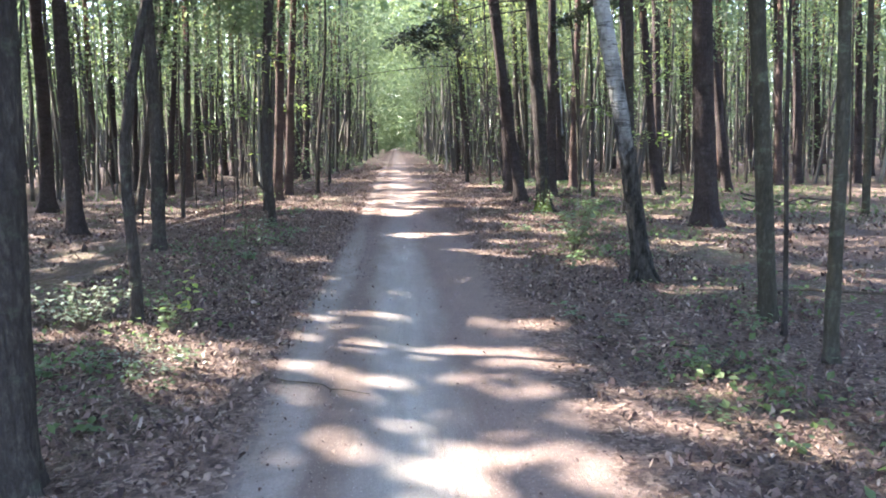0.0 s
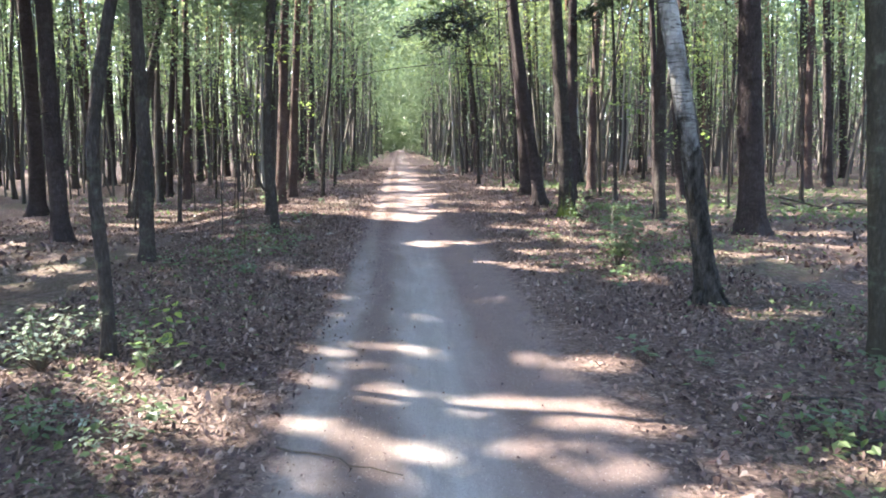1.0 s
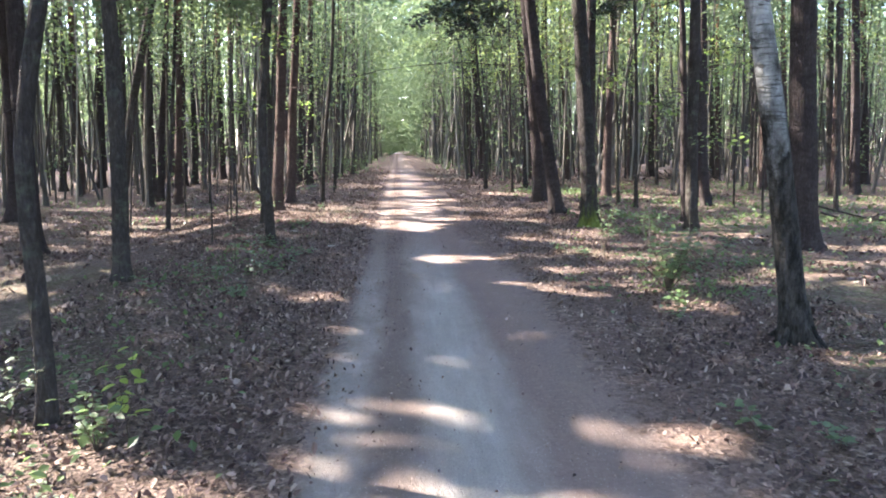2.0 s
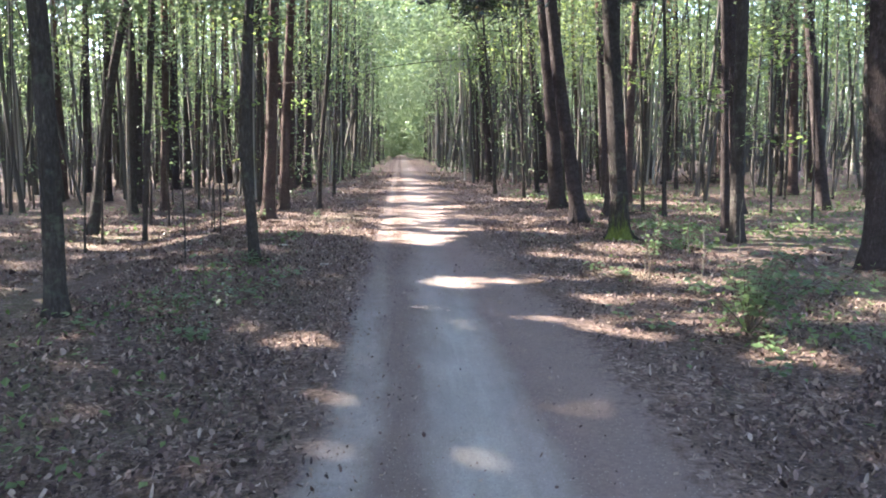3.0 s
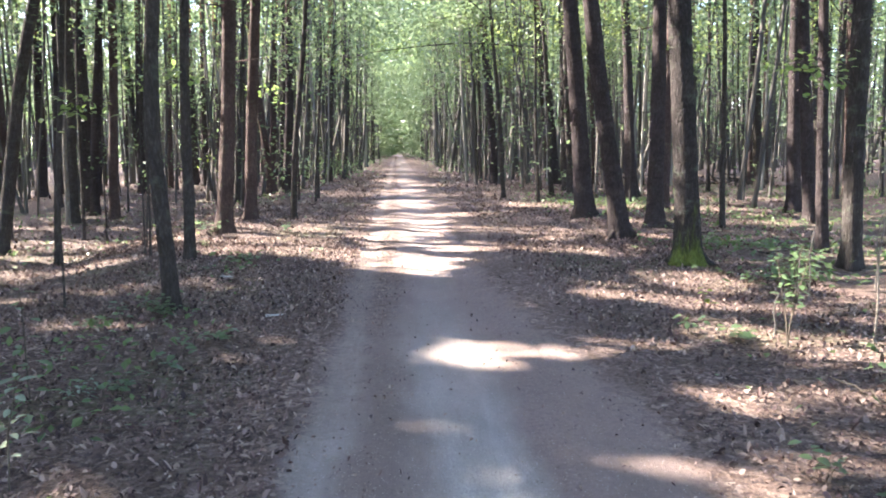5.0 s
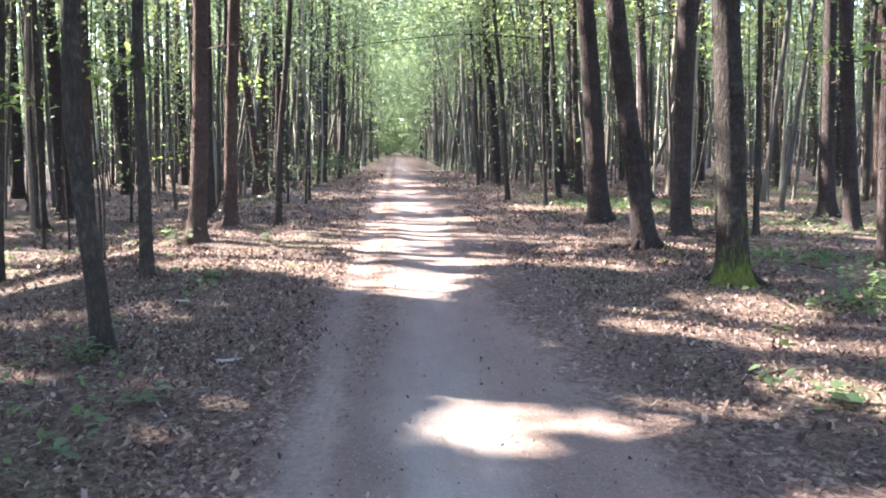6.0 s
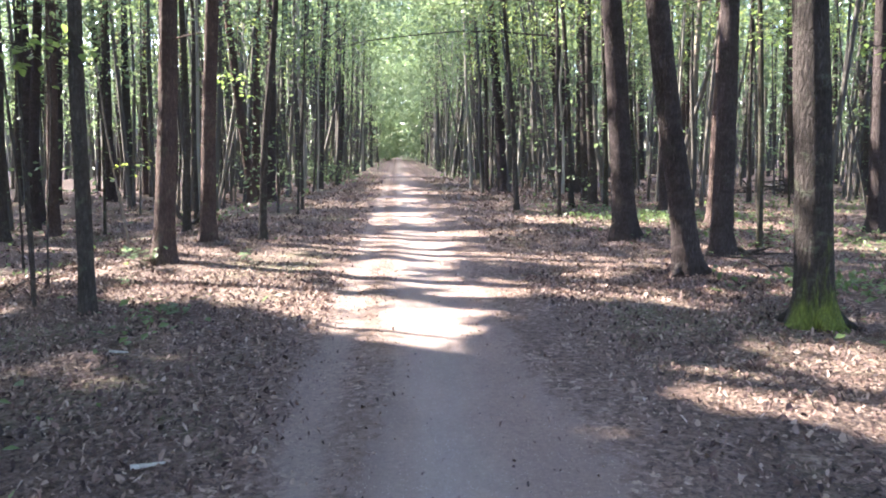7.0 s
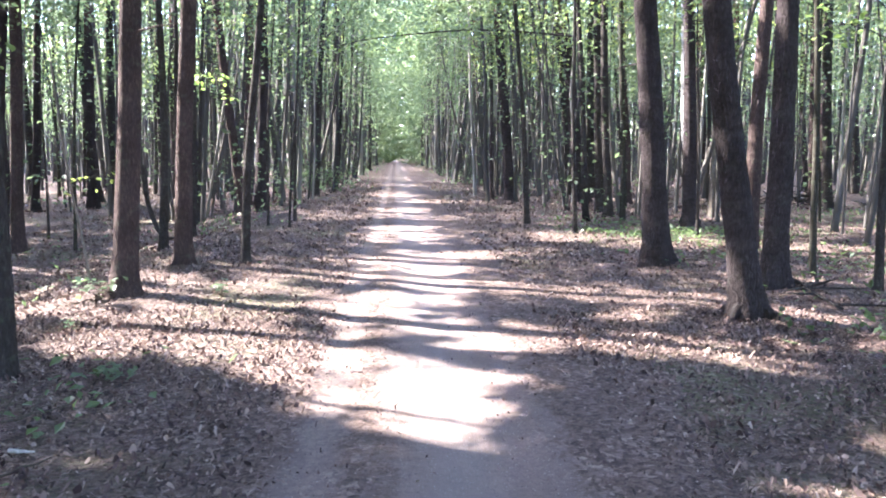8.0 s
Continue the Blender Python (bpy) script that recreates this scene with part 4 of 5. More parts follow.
glade = 0.5 + 0.5 * np.sin(X * 0.7 + 2 * np.sin(Y * 0.31)) * np.sin(Y * 0.9 + 1.5 * np.sin(X * 0.43))
inner = (np.abs(X) < 15 + np.sin(Y)) & (Y > -7 + np.sin(X)) & (Y < 34 + np.sin(X))
pick = ~inner & (open_sky > 0.18) & (rng.uniform(size=X.shape) < np.clip(0.85 - 0.8 * glade ** 2, 0.15, 0.8) * np.clip(0.8 + X / 24, 0.25, 2.0) * np.where((np.abs(X) < 4.5) & (Y > 40), 0.6, 1.0))
g = np.repeat(np.stack([X[pick], Y[pick]], -1), 2, 0)
g = g + rng.uniform(0, step, g.shape)
z = rng.uniform(9.5, 15, len(g))
roof = np.concatenate([g + z[:, None] / SUN.z * np.array((SUN.x, SUN.y)), z[:, None]], 1)
size = rng.uniform(0.65, 1.0, len(g))
k = sun_trim(roof, size)
c, s = np.concatenate([c, roof[k]]), np.concatenate([s, size[k]])
v, f = leaf_quads(c, s)
tagged(new("far_woods_foliage", mesh_of("far_woods_foliage", v, f, LEAF)), "sunlit yellow-green foliage of the distant woods", "foliage", kind="stuff")

# ---- leaf litter ----


def flat_leaves(x, y, size, tilt=0.7, lift=0.025):
    n = len(x)
    t = rng.uniform(0, 2 * np.pi, n)
    a = np.stack([np.cos(t), np.sin(t), rng.normal(0, tilt, n)], -1)
    b = np.stack([-np.sin(t), np.cos(t), rng.normal(0, tilt, n)], -1)
    c = np.stack([x, y, np.maximum(height(x, y), road_z(x, y)) + rng.uniform(0.004, lift, n)], -1)
    s = size[:, None] / 2
    w = rng.uniform(0.3, 0.75, (n, 1))
    fold = np.array((0, 0, 1.0)) * s * rng.uniform(-0.3, 0.9, (n, 1))
    curl = np.array((0, 0, 1.0)) * s * rng.uniform(-0.1, 0.5, (n, 1))
    v = np.stack([c - a * s, c - a * s * 0.35 + b * s * w + fold, c + a * s * 0.45 + b * s * w * 0.8 + fold, c + a * s + curl,
                  c + a * s * 0.45 - b * s * w * 0.8 + fold, c - a * s * 0.35 - b * s * w + fold], 1)
    k = np.arange(6 * n).reshape(-1, 6)
    f = np.concatenate([k[:, [0, 1, 2, 3]], k[:, [0, 3, 4, 5]]])
    return v.reshape(-1, 3), f


def density(x, y):
    """Leaves lie thick beside the road, thin on it, and thicker on it farther along."""
    side = np.clip((np.abs(x - 0.1) - 0.85 - 0.12 * np.sin(y * 1.7)) / 0.5, 0, 1)
    mid = 0.3 * np.exp(-((x + 0.52) / 0.12) ** 2) * np.clip((y - 4) / 4, 0.2, 1)
    late = 0.22 * np.clip((y - 11) / 6, 0, 1) * np.clip((np.abs(x + 0.1) - 0.1) / 0.5, 0, 1)
    patch = 0.65 + 0.35 * np.sin(x * 1.9 + np.sin(y * 1.3) * 2) * np.sin(y * 1.1 + x)
    return np.clip(side * patch + 0.003 + mid + late, 0, 1)


LX, LY, LS = [], [], []
for x0, x1, y0, y1, per, small, large in ((-3.8, 4.0, 0.6, 9, 430, 0.024, 0.046), (-3.8, 4.0, 0.6, 9, 330, 0.014, 0.034), (-4.0, 4.2, 9, 19, 440, 0.02, 0.042), (-4.0, 4.2, 9, 19, 300, 0.012, 0.03), (-6, 7, 17, 25, 260, 0.018, 0.042), (-9, 10, 22, 36, 70, 0.035, 0.06), (-9, -4.4, 3, 14, 60, 0.05, 0.09), (-10, -4, 13, 22, 110, 0.03, 0.055), (4.6, 10, 4, 14, 60, 0.05, 0.09), (-14, 15, 32, 52, 18, 0.06, 0.1)):
    n = int((x1 - x0) * (y1 - y0) * per)
    x, y = rng.uniform(x0, x1, n), rng.uniform(y0, y1, n)
    ok = rng.uniform(size=n) < density(x, y)
    LX.append(x[ok])
    LY.append(y[ok])
    LS.append((small + (large * 1.25 - small) * rng.uniform(size=ok.sum()) ** 1.8) * np.where(np.abs(x[ok] - 0.1) < 1.0, 0.5, 1.0))
v, f = flat_leaves(np.concatenate(LX), np.concatenate(LY), np.concatenate(LS))
tagged(new("leaf_litter", mesh_of("leaf_litter", v, f, DEAD)), "dry brown and tan fallen leaves covering the forest floor", "fallen leaves", kind="stuff")
# crumbs and grit on the road
n = 8000
x, y = 0.1 + np.sign(rng.uniform(-1, 1, n)) * 1.45 * rng.uniform(size=n) ** 0.6, rng.uniform(0.8, 20, n)
v, f = flat_leaves(x, y, 0.005 + 0.022 * rng.uniform(size=n) ** 2.5, tilt=0.5)
tagged(new("road_crumbs", mesh_of("road_crumbs", v, f, DEAD)), "small brown leaf crumbs and grit scattered on the dirt road", "debris", kind="stuff")

# ---- low green plants ----


def leaf_shape(name, material, width, lobes=0, droop=0.18):
    """One leaf one metre long, its stalk at the origin, along +x."""
    k = 7
    t = np.linspace(0, 1, k)
    half = width * np.sin(np.pi * t ** 0.8) ** 0.8 * (1 + (0.35 * np.sin(t * np.pi * lobes) if lobes else 0))
    half[0], half[-1] = 0.012, 0.004
    z = -droop * t ** 2
    v = np.concatenate([np.stack([t, half, z + 0.18 * half], -1), np.stack([t, 0 * t, z], -1), np.stack([t, -half, z + 0.18 * half], -1)])
    f = [(i + r * k, i + 1 + r * k, i + 1 + (r + 1) * k, i + (r + 1) * k) for r in (0, 1) for i in range(k - 1)]
    return mesh_of(name, v, np.array(f)[:, ::-1], material, True)


OVATE = leaf_shape("leaf", HERB, 0.27)
LOBED = leaf_shape("leaf", HERB, 0.42, lobes=5)
GLOSSY = leaf_shape("leaf", SILVER, 0.25)
SPRIG = leaf_shape("leaf", SPRIG_LEAF, 0.3)
FRESH = leaf_shape("leaf", YOUNG, 0.3)


def plant(name, label, x, y, tall, stems_n, leaves_n, size, blade, spread=0.25, bare=0.3, thick=0.004, flat=False):
    base = new(name)
    base.location = (x, y, float(max(height(np.array(x), np.array(y)), road_z(np.array(x), np.array(y)))) - 0.01)
    base.empty_display_size = 0.1
    tagged(base, label, name.replace("_", " "), "roadside plants")
    for _ in range(stems_n):
        t = rng.uniform(0, 6.3)
        far = spread * rng.uniform(0.2, 1) if stems_n > 1 else 0.1 * tall
        h = tall * rng.uniform(0.75, 1)
        pts = [np.array((far * u ** 1.3 * math.cos(t), far * u ** 1.3 * math.sin(t), h * u)) + rng.normal(0, 0.006, 3) * (u > 0) for u in np.linspace(0, 1, 5)]
        tb = Tubes()
        tb.add(pts, np.linspace(thick, thick * 0.35, 5), 5)
        stem = part("stem", tb.mesh("stem", TWIG), base)
        for i in range(max(2, leaves_n // stems_n)):
            u = bare + (1 - bare) * (i + rng.uniform(0, 0.8)) / max(1, leaves_n // stems_n)
            u = min(u, 1.0)
            at = np.array([np.interp(u, np.linspace(0, 1, 5), [p[k] for p in pts]) for k in range(3)])
            turn = i * 2.4 + rng.uniform(-0.5, 0.5)
            out = rng.uniform(0.1, 0.7) * spread * (1.1 - u) if stems_n == 1 else 0.02
            leaf = part("leaf", blade, stem)
            m = Matrix.Translation(Vector(at) + Vector((math.cos(turn) * out, math.sin(turn) * out, 0.3 * out)))
            m = m @ Euler((rng.normal(0, 0.12 if flat else 0.25), rng.uniform(-0.05, 0.2) if flat else rng.uniform(-0.35, 0.3), turn)).to_matrix().to_4x4()
            leaf.matrix_basis = m @ Matrix.Scale(size * rng.uniform(0.65, 1.15), 4)
    return base


plant("bush", "low bush of pale shining leaves beside a thin tree", -2.85, 5.45, 0.44, 24, 330, 0.055, GLOSSY, spread=0.68, flat=True, thick=0.005)
for x, y in ((-2.05, 4.75), (-2.3, 4.6), (-1.8, 4.5), (-2.1, 4.35), (-1.75, 4.2), (-2.4, 4.3), (-1.95, 4.05), (-3.04, 11.19), (-2.31, 11.13), (-2.2, 9.61), (-2.6, 10.49)):
    plant("seedling", "low seedling of pale shining leaves in the leaf litter", x, y, 0.11, 5, 30, 0.04, GLOSSY, spread=0.2, thick=0.003, flat=True)
plant("sapling", "small sapling with bright yellow-green leaves", -1.93, 5.48, 0.62, 2, 16, 0.085, FRESH, spread=0.1)
plant("sapling", "dark green seedlings round the young sapling", -2.08, 5.4, 0.4, 7, 56, 0.07, OVATE, spread=0.28)
plant("bush", "leafy green bush at the roadside in the sun", 2.45, 9.25, 0.74, 17, 330, 0.074, LOBED, spread=0.7, thick=0.006)
plant("bush", "small green bush at the foot of a mossy tree", 3.95, 14.5, 0.46, 9, 100, 0.075, OVATE, spread=0.42)
plant("bush", "small green bush among the trees", 4.56, 12.46, 0.45, 7, 70, 0.085, OVATE, spread=0.4)
plant("sapling", "slim sapling with a tuft of green leaves", 2.5, 11.92, 0.9, 3, 54, 0.075, OVATE, spread=0.26, bare=0.4, thick=0.007)
plant("sapling", "thin upright sapling with few leaves", -2.54, 11.0, 0.95, 1, 10, 0.09, OVATE, spread=0.2, thick=0.006)
plant("sapling", "thin upright sapling with few leaves", -2.1, 9.88, 0.75, 1, 20, 0.07, GLOSSY, spread=0.16, thick=0.005)
plant("sapling", "thin yellowish seedling beside the road", 2.34, 13.06, 0.28, 1, 7, 0.08, FRESH, spread=0.1)
plant("bush", "green shoots round the foot of a thin tree", -2.55, 13.35, 0.26, 7, 60, 0.065, OVATE, spread=0.26)
plant("bush", "green ferny tuft at the foot of a pine", -3.62, 19.6, 0.3, 6, 36, 0.12, OVATE, spread=0.3)
HERBS = ((-2.29, 4.21), (-1.67, 3.68), (-1.63, 4.30), (-1.89, 3.04), (-2.58, 4.10), (1.98, 3.77), (2.26, 3.35), (1.79, 2.91), (1.98, 2.50), (5.07, 6.74),
         (2.90, 4.78), (2.06, 8.11), (2.06, 4.05), (1.85, 5.14), (5.13, 10.49), (4.08, 7.70), (1.52, 5.32), (9.70, 17.66), (-2.80, 13.26), (-2.14, 9.30),
         (-2.17, 5.48), (-2.21, 4.97), (2.24, 8.51), (-2.12, 9.29), (-2.23, 10.98), (-2.79, 10.28), (3.47, 14.55))
MORE = ((-1.97, 12.06), (-3.20, 9.56), (3.88, 10.66), (-2.72, 10.83), (-2.13, 11.23), (1.71, 9.53), (1.55, 9.82), (2.68, 10.89),
        (-2.95, 12.84), (1.96, 12.39), (2.25, 12.13), (-2.51, 13.40), (-2.01, 11.65), (-1.78, 12.45), (3.65, 14.12), (-2.41, 16.74),
        (-2.49, 16.81), (-2.44, 16.68), (-3.38, 18.29), (-2.33, 19.75))
for i, (x, y) in enumerate(HERBS + MORE):
    plant("seedling", "low green seedling growing in the leaf litter", x, y, rng.uniform(0.1, 0.22), 3, int(rng.integers(12, 22)), rng.uniform(0.045, 0.085), LOBED if i % 3 else OVATE, spread=0.2, thick=0.003)

# thin carpet of tiny green leaves
cx, cy = [], []
for x0, y0, a, b, n in ((-2.5, 4.0, 0.7, 1.1, 300), (-2.9, 6.5, 1.0, 1.2, 260), (-2.7, 10.2, 0.7, 1.6, 280), (-2.5, 12.4, 0.5, 1.2, 110), (-2.4, 16.2, 0.5, 0.9, 50), (2.2, 3.6, 0.5, 1.0, 300),
                        (3.6, 6.0, 1.0, 1.3, 260), (2.7, 9.3, 0.7, 0.8, 260), (4.2, 11.0, 1.4, 1.4, 420), (6.5, 16.0, 2.0, 2.0, 500), (7.0, 22.0, 2.5, 2.5, 600), (4.0, 14.6, 0.5, 0.5, 120), (6.0, 26.0, 1.6, 0.8, 500), (9.0, 15.0, 2.5, 2.0, 900), (11.0, 20.0, 3.0, 3.0, 1100), (-6.5, 20.0, 2.2, 2.5, 160), (-9.5, 26.0, 3.0, 3.5, 260), (-4.8, 30.0, 1.2, 4.0, 260), (4.6, 27.0, 1.2, 4.0, 600), (13.0, 29.0, 4.0, 4.0, 1400), (4.6, 17.4, 0.9, 0.9, 260)):
    cx.append(x0 + a * rng.normal(0, 0.6, n))
    cy.append(y0 + b * rng.normal(0, 0.6, n))
x, y = np.concatenate(cx), np.concatenate(cy)
ok = np.abs(x - 0.1) > 1.3
x, y = x[ok], y[ok]
c = np.stack([x, y, height(x, y) + rng.uniform(0.02, 0.12, len(x))], -1)
v, f = leaf_quads(c, rng.uniform(0.035, 0.09, len(x)) * (1 + 0.5 * (y > 14)), up=1.2)
tagged(new("ground_cover", mesh_of("ground_cover", v, f, HERB_STUFF)), "scattered small green herbs among the dead leaves", "ground cover", kind="stuff")

# ---- fallen wood ----


def stick(name, label, a, b, thick, material=TWIG, kink=0.04, forks=0, z=0.012):
    a, b = np.array(a, float), np.array(b, float)
    mid = (a + b) / 2
    base = new(name)
    base.location = (mid[0], mid[1], 0)
    base.empty_display_size = 0.1
    tagged(base, label, "branch")
    u = np.linspace(0, 1, 9)
    xy = a[None] * (1 - u[:, None]) + b[None] * u[:, None] + rng.normal(0, kink, (9, 2)) * np.sin(np.pi * u)[:, None]
    zz = np.maximum(height(xy[:, 0], xy[:, 1]), road_z(xy[:, 0], xy[:, 1])) + z + thick * 0.6
    pts = np.concatenate([xy - mid, zz[:, None]], 1)
    tb = Tubes()
    tb.add(pts, thick * np.linspace(1, 0.45, 9), 7)
    part("wood", tb.mesh("wood", material), base)
    for i in range(forks):
        q = pts[3 + 2 * i % 5]
        d = (pts[8] - pts[0]) * 0.35
        d = np.array((d[0] - d[1] * rng.choice((-1, 1)), d[1] + d[0] * rng.choice((-1, 1)), 0.05 + abs(rng.normal(0, 0.03))))
        tw = Tubes()
        tw.add([q, q + d * 0.5, q + d], [thick * 0.5, thick * 0.4, thick * 0.15], 5)
        part("side_twig", tw.mesh("side_twig", material), base)
    return base


stick("fallen_twig", "thin dark twig lying across the dirt road", (-0.95, 3.98), (-0.28, 3.6), 0.007)
stick("fallen_branch", "mossy fallen branch among the trees", (3.7, 6.25), (4.9, 5.95), 0.02, kink=0.05, forks=2, z=0.05)
stick("broken_branch", "short pale barkless piece of wood in the leaves", (-1.58, 13.24), (-1.43, 13.29), 0.014, STRIPPED, kink=0.004)
stick("fallen_twig", "bent dry twig on the leaf litter", (2.36, 11.15), (2.42, 10.6), 0.006, forks=1, z=0.04)
for _ in range(46):
    side = rng.choice((-1, 1))
    x, y, t, l = side * rng.uniform(1.5, 4.5), rng.uniform(2, 24), rng.uniform(0, 3.1), rng.uniform(0.2, 0.9)
    stick("fallen_twig", "thin dry twig lying in the leaf litter", (x, y), (x + l * math.cos(t), y + l * math.sin(t)), rng.uniform(0.003, 0.009), forks=int(rng.integers(0, 3)))

stick("fallen_branch", "dark rotting branch lying in the leaf litter", (1.94, 3.64), (2.45, 3.95), 0.016, DARK, kink=0.02, forks=1)
stick("fallen_branch", "dark thin branch lying in the leaf litter", (2.08, 4.55), (2.5, 4.42), 0.01, DARK, kink=0.02)
stick("fallen_branch", "long thin dead branch lying in the leaf litter", (-2.90, 15.50), (-2.42, 16.07), 0.012, TWIG, kink=0.03, forks=2, z=0.03)
stick("fallen_branch", "thin dead branch lying in the leaf litter", (-2.39, 14.84), (-2.19, 15.23), 0.009, TWIG, kink=0.02, forks=1, z=0.02)
stick("broken_branch", "pale barkless piece of wood in the leaves", (-2.46, 15.33), (-2.32, 15.32), 0.014, STRIPPED, kink=0.004)
stick("fallen_branch", "dark rotting branches at the foot of a pine", (4.75, 20.51), (4.46, 18.83), 0.03, DARK, kink=0.05, forks=4, z=0.02)
stick("fallen_branch", "dark rotting branch at the foot of a pine", (4.51, 19.71), (4.88, 19.94), 0.04, DARK, kink=0.03, forks=3, z=0.03)
stick("fallen_branch", "dark dead branch lying between the trees", (7.93, 22.76), (7.05, 20.44), 0.02, DARK, kink=0.06, forks=2, z=0.04)
stick("fallen_branch", "thin dark branch lying among low green herbs", (4.56, 16.76), (4.75, 16.20), 0.012, DARK, kink=0.04, forks=1, z=0.03)
stick("fallen_branch", "thin dead branch lying beside young stems", (-4.62, 18.17), (-5.18, 20.31), 0.012, DARK, kink=0.05, forks=2, z=0.05)

# ---- boughs over the road ----


def bough(name, label, start, end, needles, thick=0.03, sag=0.3, size=(0.1, 0.2), count=900, hang=0.25, material=SPRUCE, wood=DARK, bare=0.25):
    """A branch with side twigs and its needles or leaves."""
    a, b = np.array(start, float), np.array(end, float)
    base = new(name)
    base.location = a
    base.empty_display_size = 0.2
    tagged(base, label, "branch")
    u = np.linspace(0, 1, 9)[:, None]
    pts = (b - a) * u + np.array((0, 0, -1)) * sag * np.sin(np.pi * u) + rng.normal(0, 0.03, (9, 3)) * u
    tb = Tubes()
    tb.add(pts, thick * np.linspace(1, 0.25, 9), 6)
    part("limb", tb.mesh("limb", wood), base)
    spots, sprays = [], []
    small = count < 300
    twigs = 13 if small else 26
    tw = Tubes()
    for i in range(twigs):
        t = rng.uniform(bare, 1)
        q = np.array([np.interp(t, u[:, 0], pts[:, k]) for k in range(3)])
        d = rng.normal(0, 1, 3) * np.array((0.7, 0.7, 0.2))
        d = d / np.linalg.norm(d) * rng.uniform(0.25, 0.6) * (1.2 - 0.5 * t) + np.array((0, 0, -hang * rng.uniform(0.3, 1)))
        if small:
            tw = Tubes()
        tw.add([q, q + d * 0.5 + (0, 0, 0.03), q + d], [0.008, 0.006, 0.002] if not small else [0.004, 0.003, 0.001], 4)
        if small:
            sprays.append(part("twig", tw.mesh("twig", wood), base))
        spots.append(q + d * rng.uniform(0.1, 1, (count // twigs, 1)) + rng.normal(0, needles, (count // twigs, 3)))
    if not small:
        tagged(part("twig_spray", tw.mesh("twig_spray", wood), base), kind="stuff")
    c = np.concatenate(spots)
    if count < 300:
        blade = FRESH if material is YOUNG else SPRIG
        for i, q in enumerate(c):
            leaf = part("leaf", blade, sprays[i // (count // twigs)])
            m = Matrix.Translation(Vector(q)) @ Euler((rng.normal(0, 0.35), rng.normal(0.15, 0.35), rng.uniform(0, 6.3))).to_matrix().to_4x4()
            leaf.matrix_basis = m @ Matrix.Scale(rng.uniform(*size), 4)
        return base
    v, f = leaf_quads(c, rng.uniform(*size, len(c)), aspect=0.3 if material is SPRUCE else 0.6)
    tagged(part("foliage", mesh_of("foliage", v, f, material), base), kind="stuff")
    return base


bough("spruce_bough", "dark drooping spruce bough hanging over the road", (2.94, 15.95, 4.75), (0.0, 11.95, 3.4), 0.05, thick=0.02, sag=-0.18, hang=0.42, bare=0.62, size=(0.07, 0.15), count=620)
bough("spruce_bough", "dark drooping spruce bough hanging over the road", (2.95, 15.95, 4.55), (0.45, 12.3, 3.3), 0.05, thick=0.02, sag=-0.15, hang=0.35, bare=0.68, size=(0.07, 0.15), count=420)
bough("spruce_bough", "dark spruce bough high between the trees", (6.4, 20.2, 5.9), (4.6, 19.8, 4.95), 0.06, sag=-0.1, hang=0.4)
bough("leafy_bough", "thin bare-armed bough arching across the road", (4.2, 30.3, 4.6), (-2.9, 29.8, 3.95), 0.12, thick=0.028, sag=-0.35, size=(0.09, 0.15), count=130, hang=0.05, material=LEAF)
bough("leafy_bough", "leafy bough reaching over the road", (4.4, 34.0, 6.2), (0.3, 33.0, 5.6), 0.2, sag=-0.3, size=(0.09, 0.16), count=1100, hang=0.2, material=LEAF)
bough("leafy_bough", "small spray of bright yellow-green leaves on a stem", (-2.42, 13.58, 3.15), (-2.2, 13.3, 3.25), 0.05, thick=0.006, sag=0, size=(0.06, 0.1), count=39, hang=0.02, material=YOUNG)
for x, y, z, dx in ((-3.1, 17.0, 2.3, -0.7), (-2.7, 23.3, 2.6, -0.8), (-4.8, 16.5, 1.9, 0.6), (4.8, 15.0, 2.2, -0.9), (4.8, 15.0, 2.9, 1.0), (4.9, 14.9, 1.6, 0.8), (5.5, 19.9, 3.0, -0.9), (-5.9, 17.4, 3.3, -1.1), (5.6, 16.7, 3.4, 0.9), (7.7, 20.6, 2.9, -1.2)):
    bough("leafy_bough", "thin twig with small light green leaves on a trunk", (x, y, z), (x + dx, y - 0.3, z + 0.15), 0.1, thick=0.008, sag=-0.05, size=(0.07, 0.12), count=52, hang=0.05, material=LEAF)


# ---- odds and ends of the wood ----


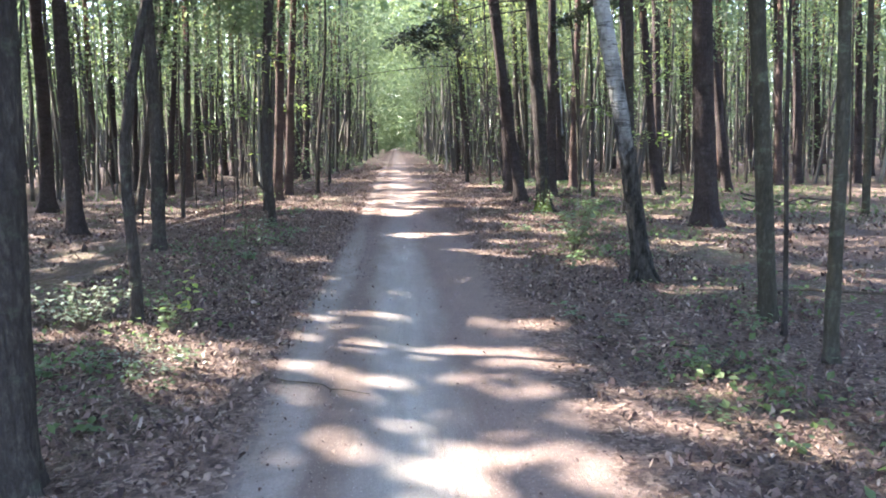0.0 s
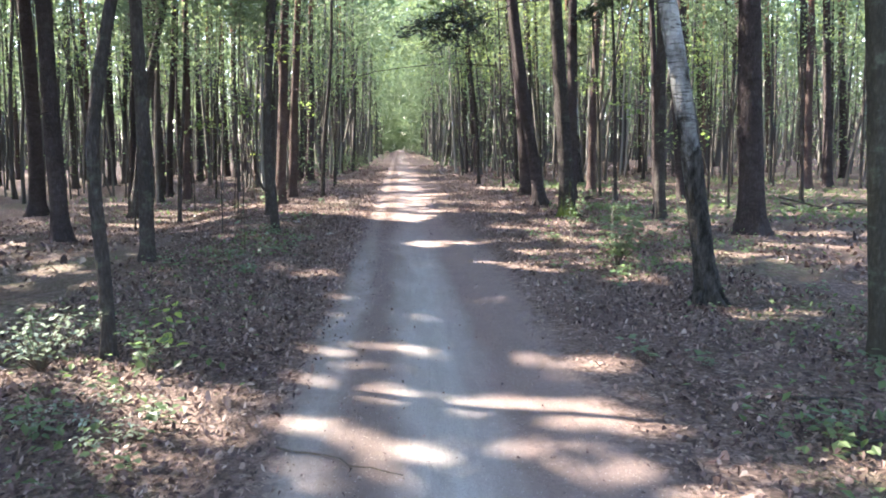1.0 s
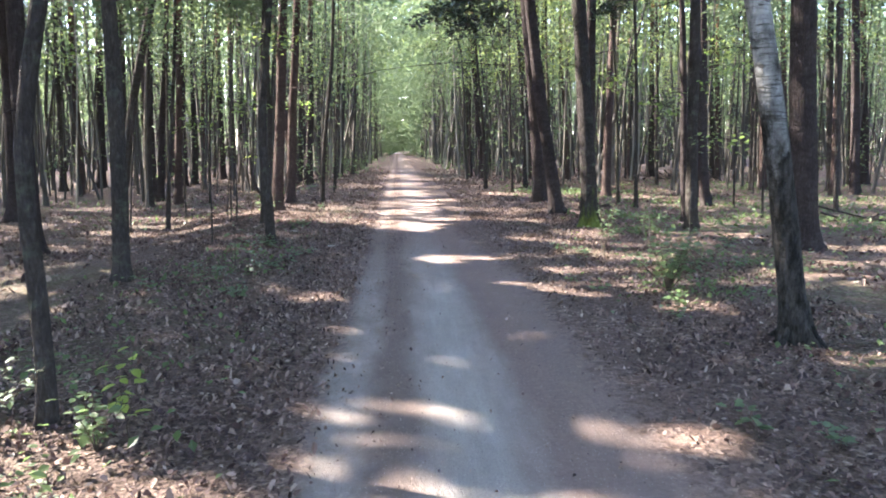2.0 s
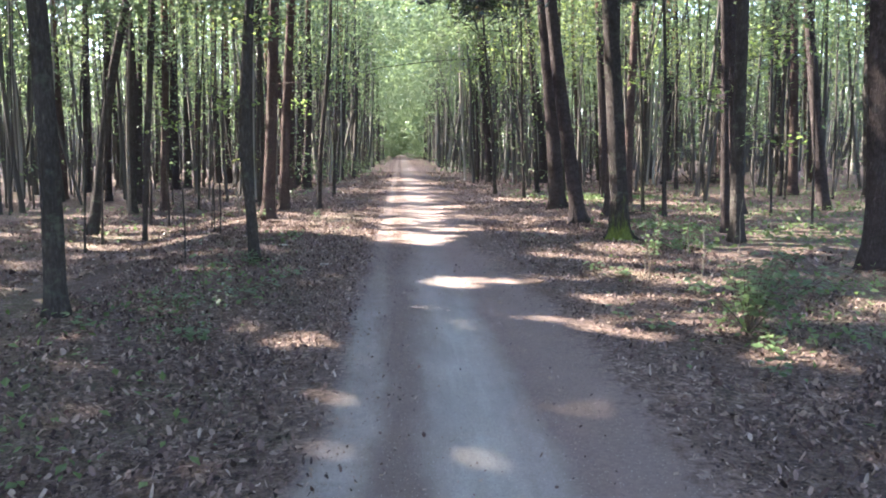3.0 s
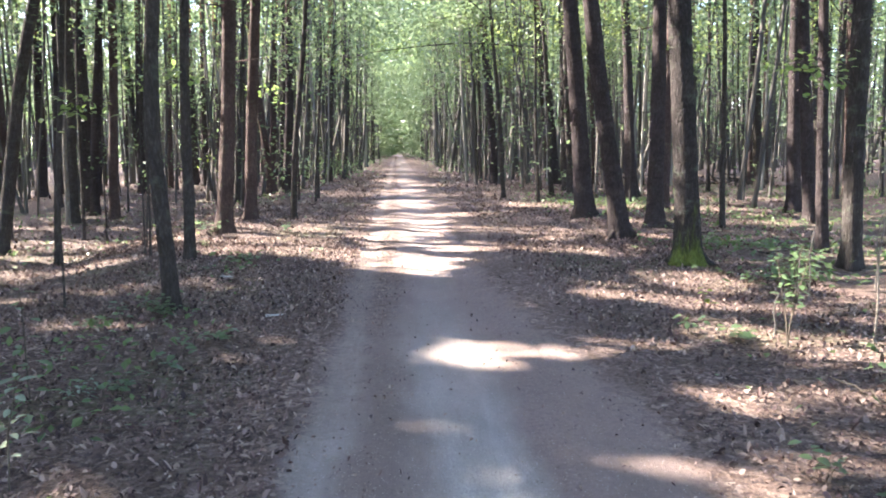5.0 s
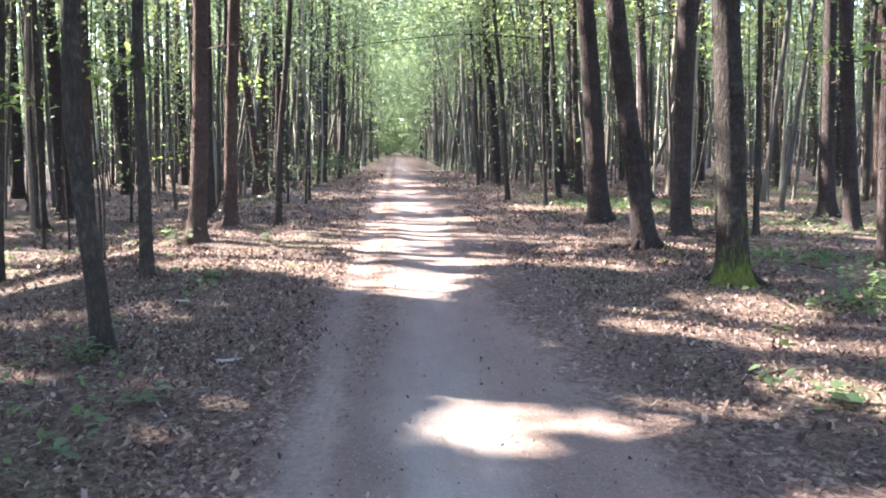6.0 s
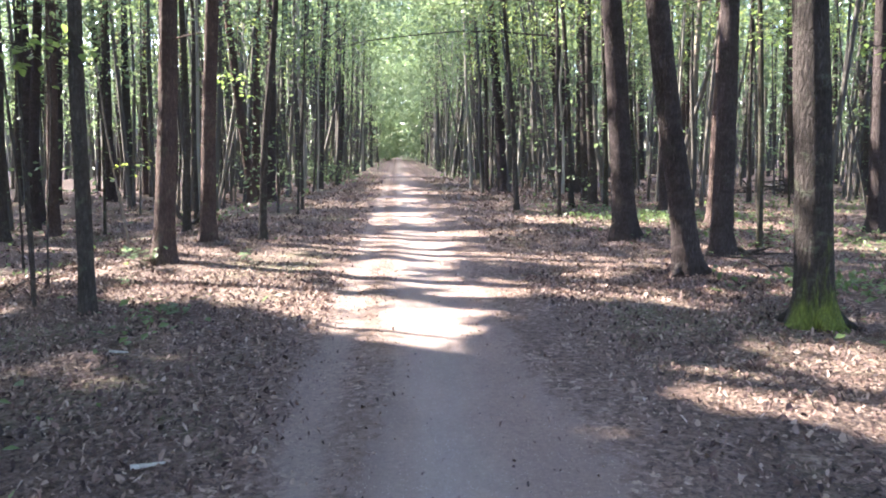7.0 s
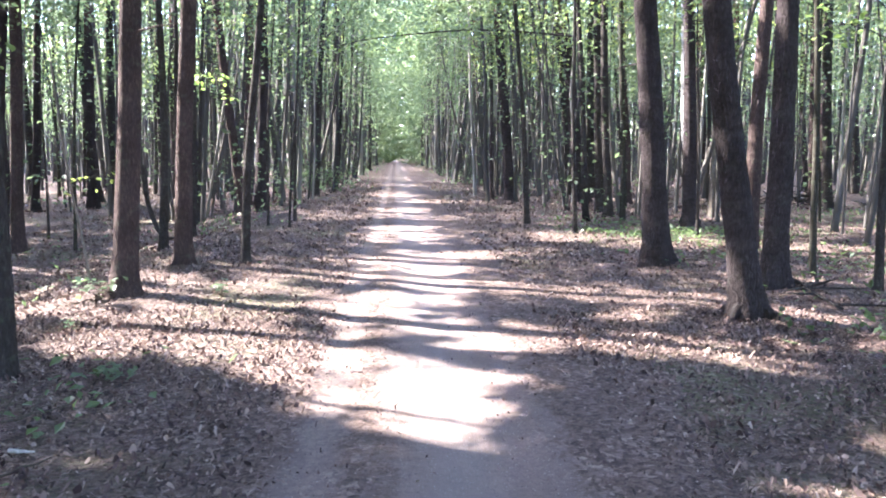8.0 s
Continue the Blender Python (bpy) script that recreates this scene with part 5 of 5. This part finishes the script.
def brush_pile(x, y, wide, tall, n):
    base = new("brush_pile")
    base.location = (x, y, float(height(np.array(x), np.array(y))))
    tagged(base, "low heap of dark dead branches between the trees", "brush pile")
    for _ in range(n):
        t = rng.uniform(0, 3.14)
        c = np.array((rng.normal(0, wide * 0.35), rng.normal(0, 0.35), abs(rng.normal(0, tall * 0.4)) + 0.03))
        d = np.array((math.cos(t), 0.5 * math.sin(t), rng.normal(0, 0.22))) * rng.uniform(0.4, 1.1)
        tb = Tubes()
        a, b = c - d, c + d
        a[2], b[2] = max(a[2], 0.0), max(b[2], 0.02)
        tb.add([a, c + rng.normal(0, 0.05, 3), b], [0.025, 0.018, 0.006], 6)
        part("branch", tb.mesh("branch", DARK), base)


brush_pile(13.6, 35.6, 3.2, 0.6, 40)
brush_pile(9.6, 16.2, 1.6, 0.2, 10)


def bent_stem(x, y, pts, thick, label, material=DARK):
    base = new("bent_stem")
    base.location = (x, y, float(height(np.array(x), np.array(y))))
    tagged(base, label, "branch")
    tb = Tubes()
    p = np.array(pts, float)
    u = np.linspace(0, 1, len(p))
    w = np.linspace(0, 1, 14)
    tb.add(np.stack([np.interp(w, u, p[:, k]) for k in range(3)], -1), np.linspace(thick, thick * 0.6, 14), 7)
    part("stem", tb.mesh("stem", material), base)


bent_stem(-4.86, 26.1, ((-0.45, 0.2, 1.5), (-0.38, 0.15, 0.7), (-0.15, 0.05, 0.15), (0.1, 0, 0.03), (0.3, 0, 0.25), (0.36, 0, 1.0), (0.36, 0, 1.5)), 0.05, "dark stem bent in a bow down to the ground")
bent_stem(-4.31, 20.9, ((0.06, 0, -0.05), (0.0, 0, 0.5), (-0.1, 0, 1.1), (-0.2, 0, 1.9), (-0.27, 0, 2.75)), 0.02, "thin pale sapling stem bowed to one side", PALE)
bough("leafy_bough", "few yellow-green leaves at the top of a bowed sapling", (-4.42, 20.9, 1.25), (-3.95, 20.85, 1.4), 0.08, thick=0.006, sag=0, size=(0.06, 0.1), count=13, hang=0.03, material=YOUNG)
for x, y, h in ((3.13, 11.86, 1.00), (3.66, 13.67, 0.70), (4.60, 14.05, 0.80), (2.53, 12.18, 0.35)):
    bent_stem(x, y, ((0, 0, -0.03), (0.01, 0, 0.3 * h), (-0.01, 0.01, 0.65 * h), (0.02, 0, h)), 0.009, "short thin pale stem standing in the leaf litter", PALE)
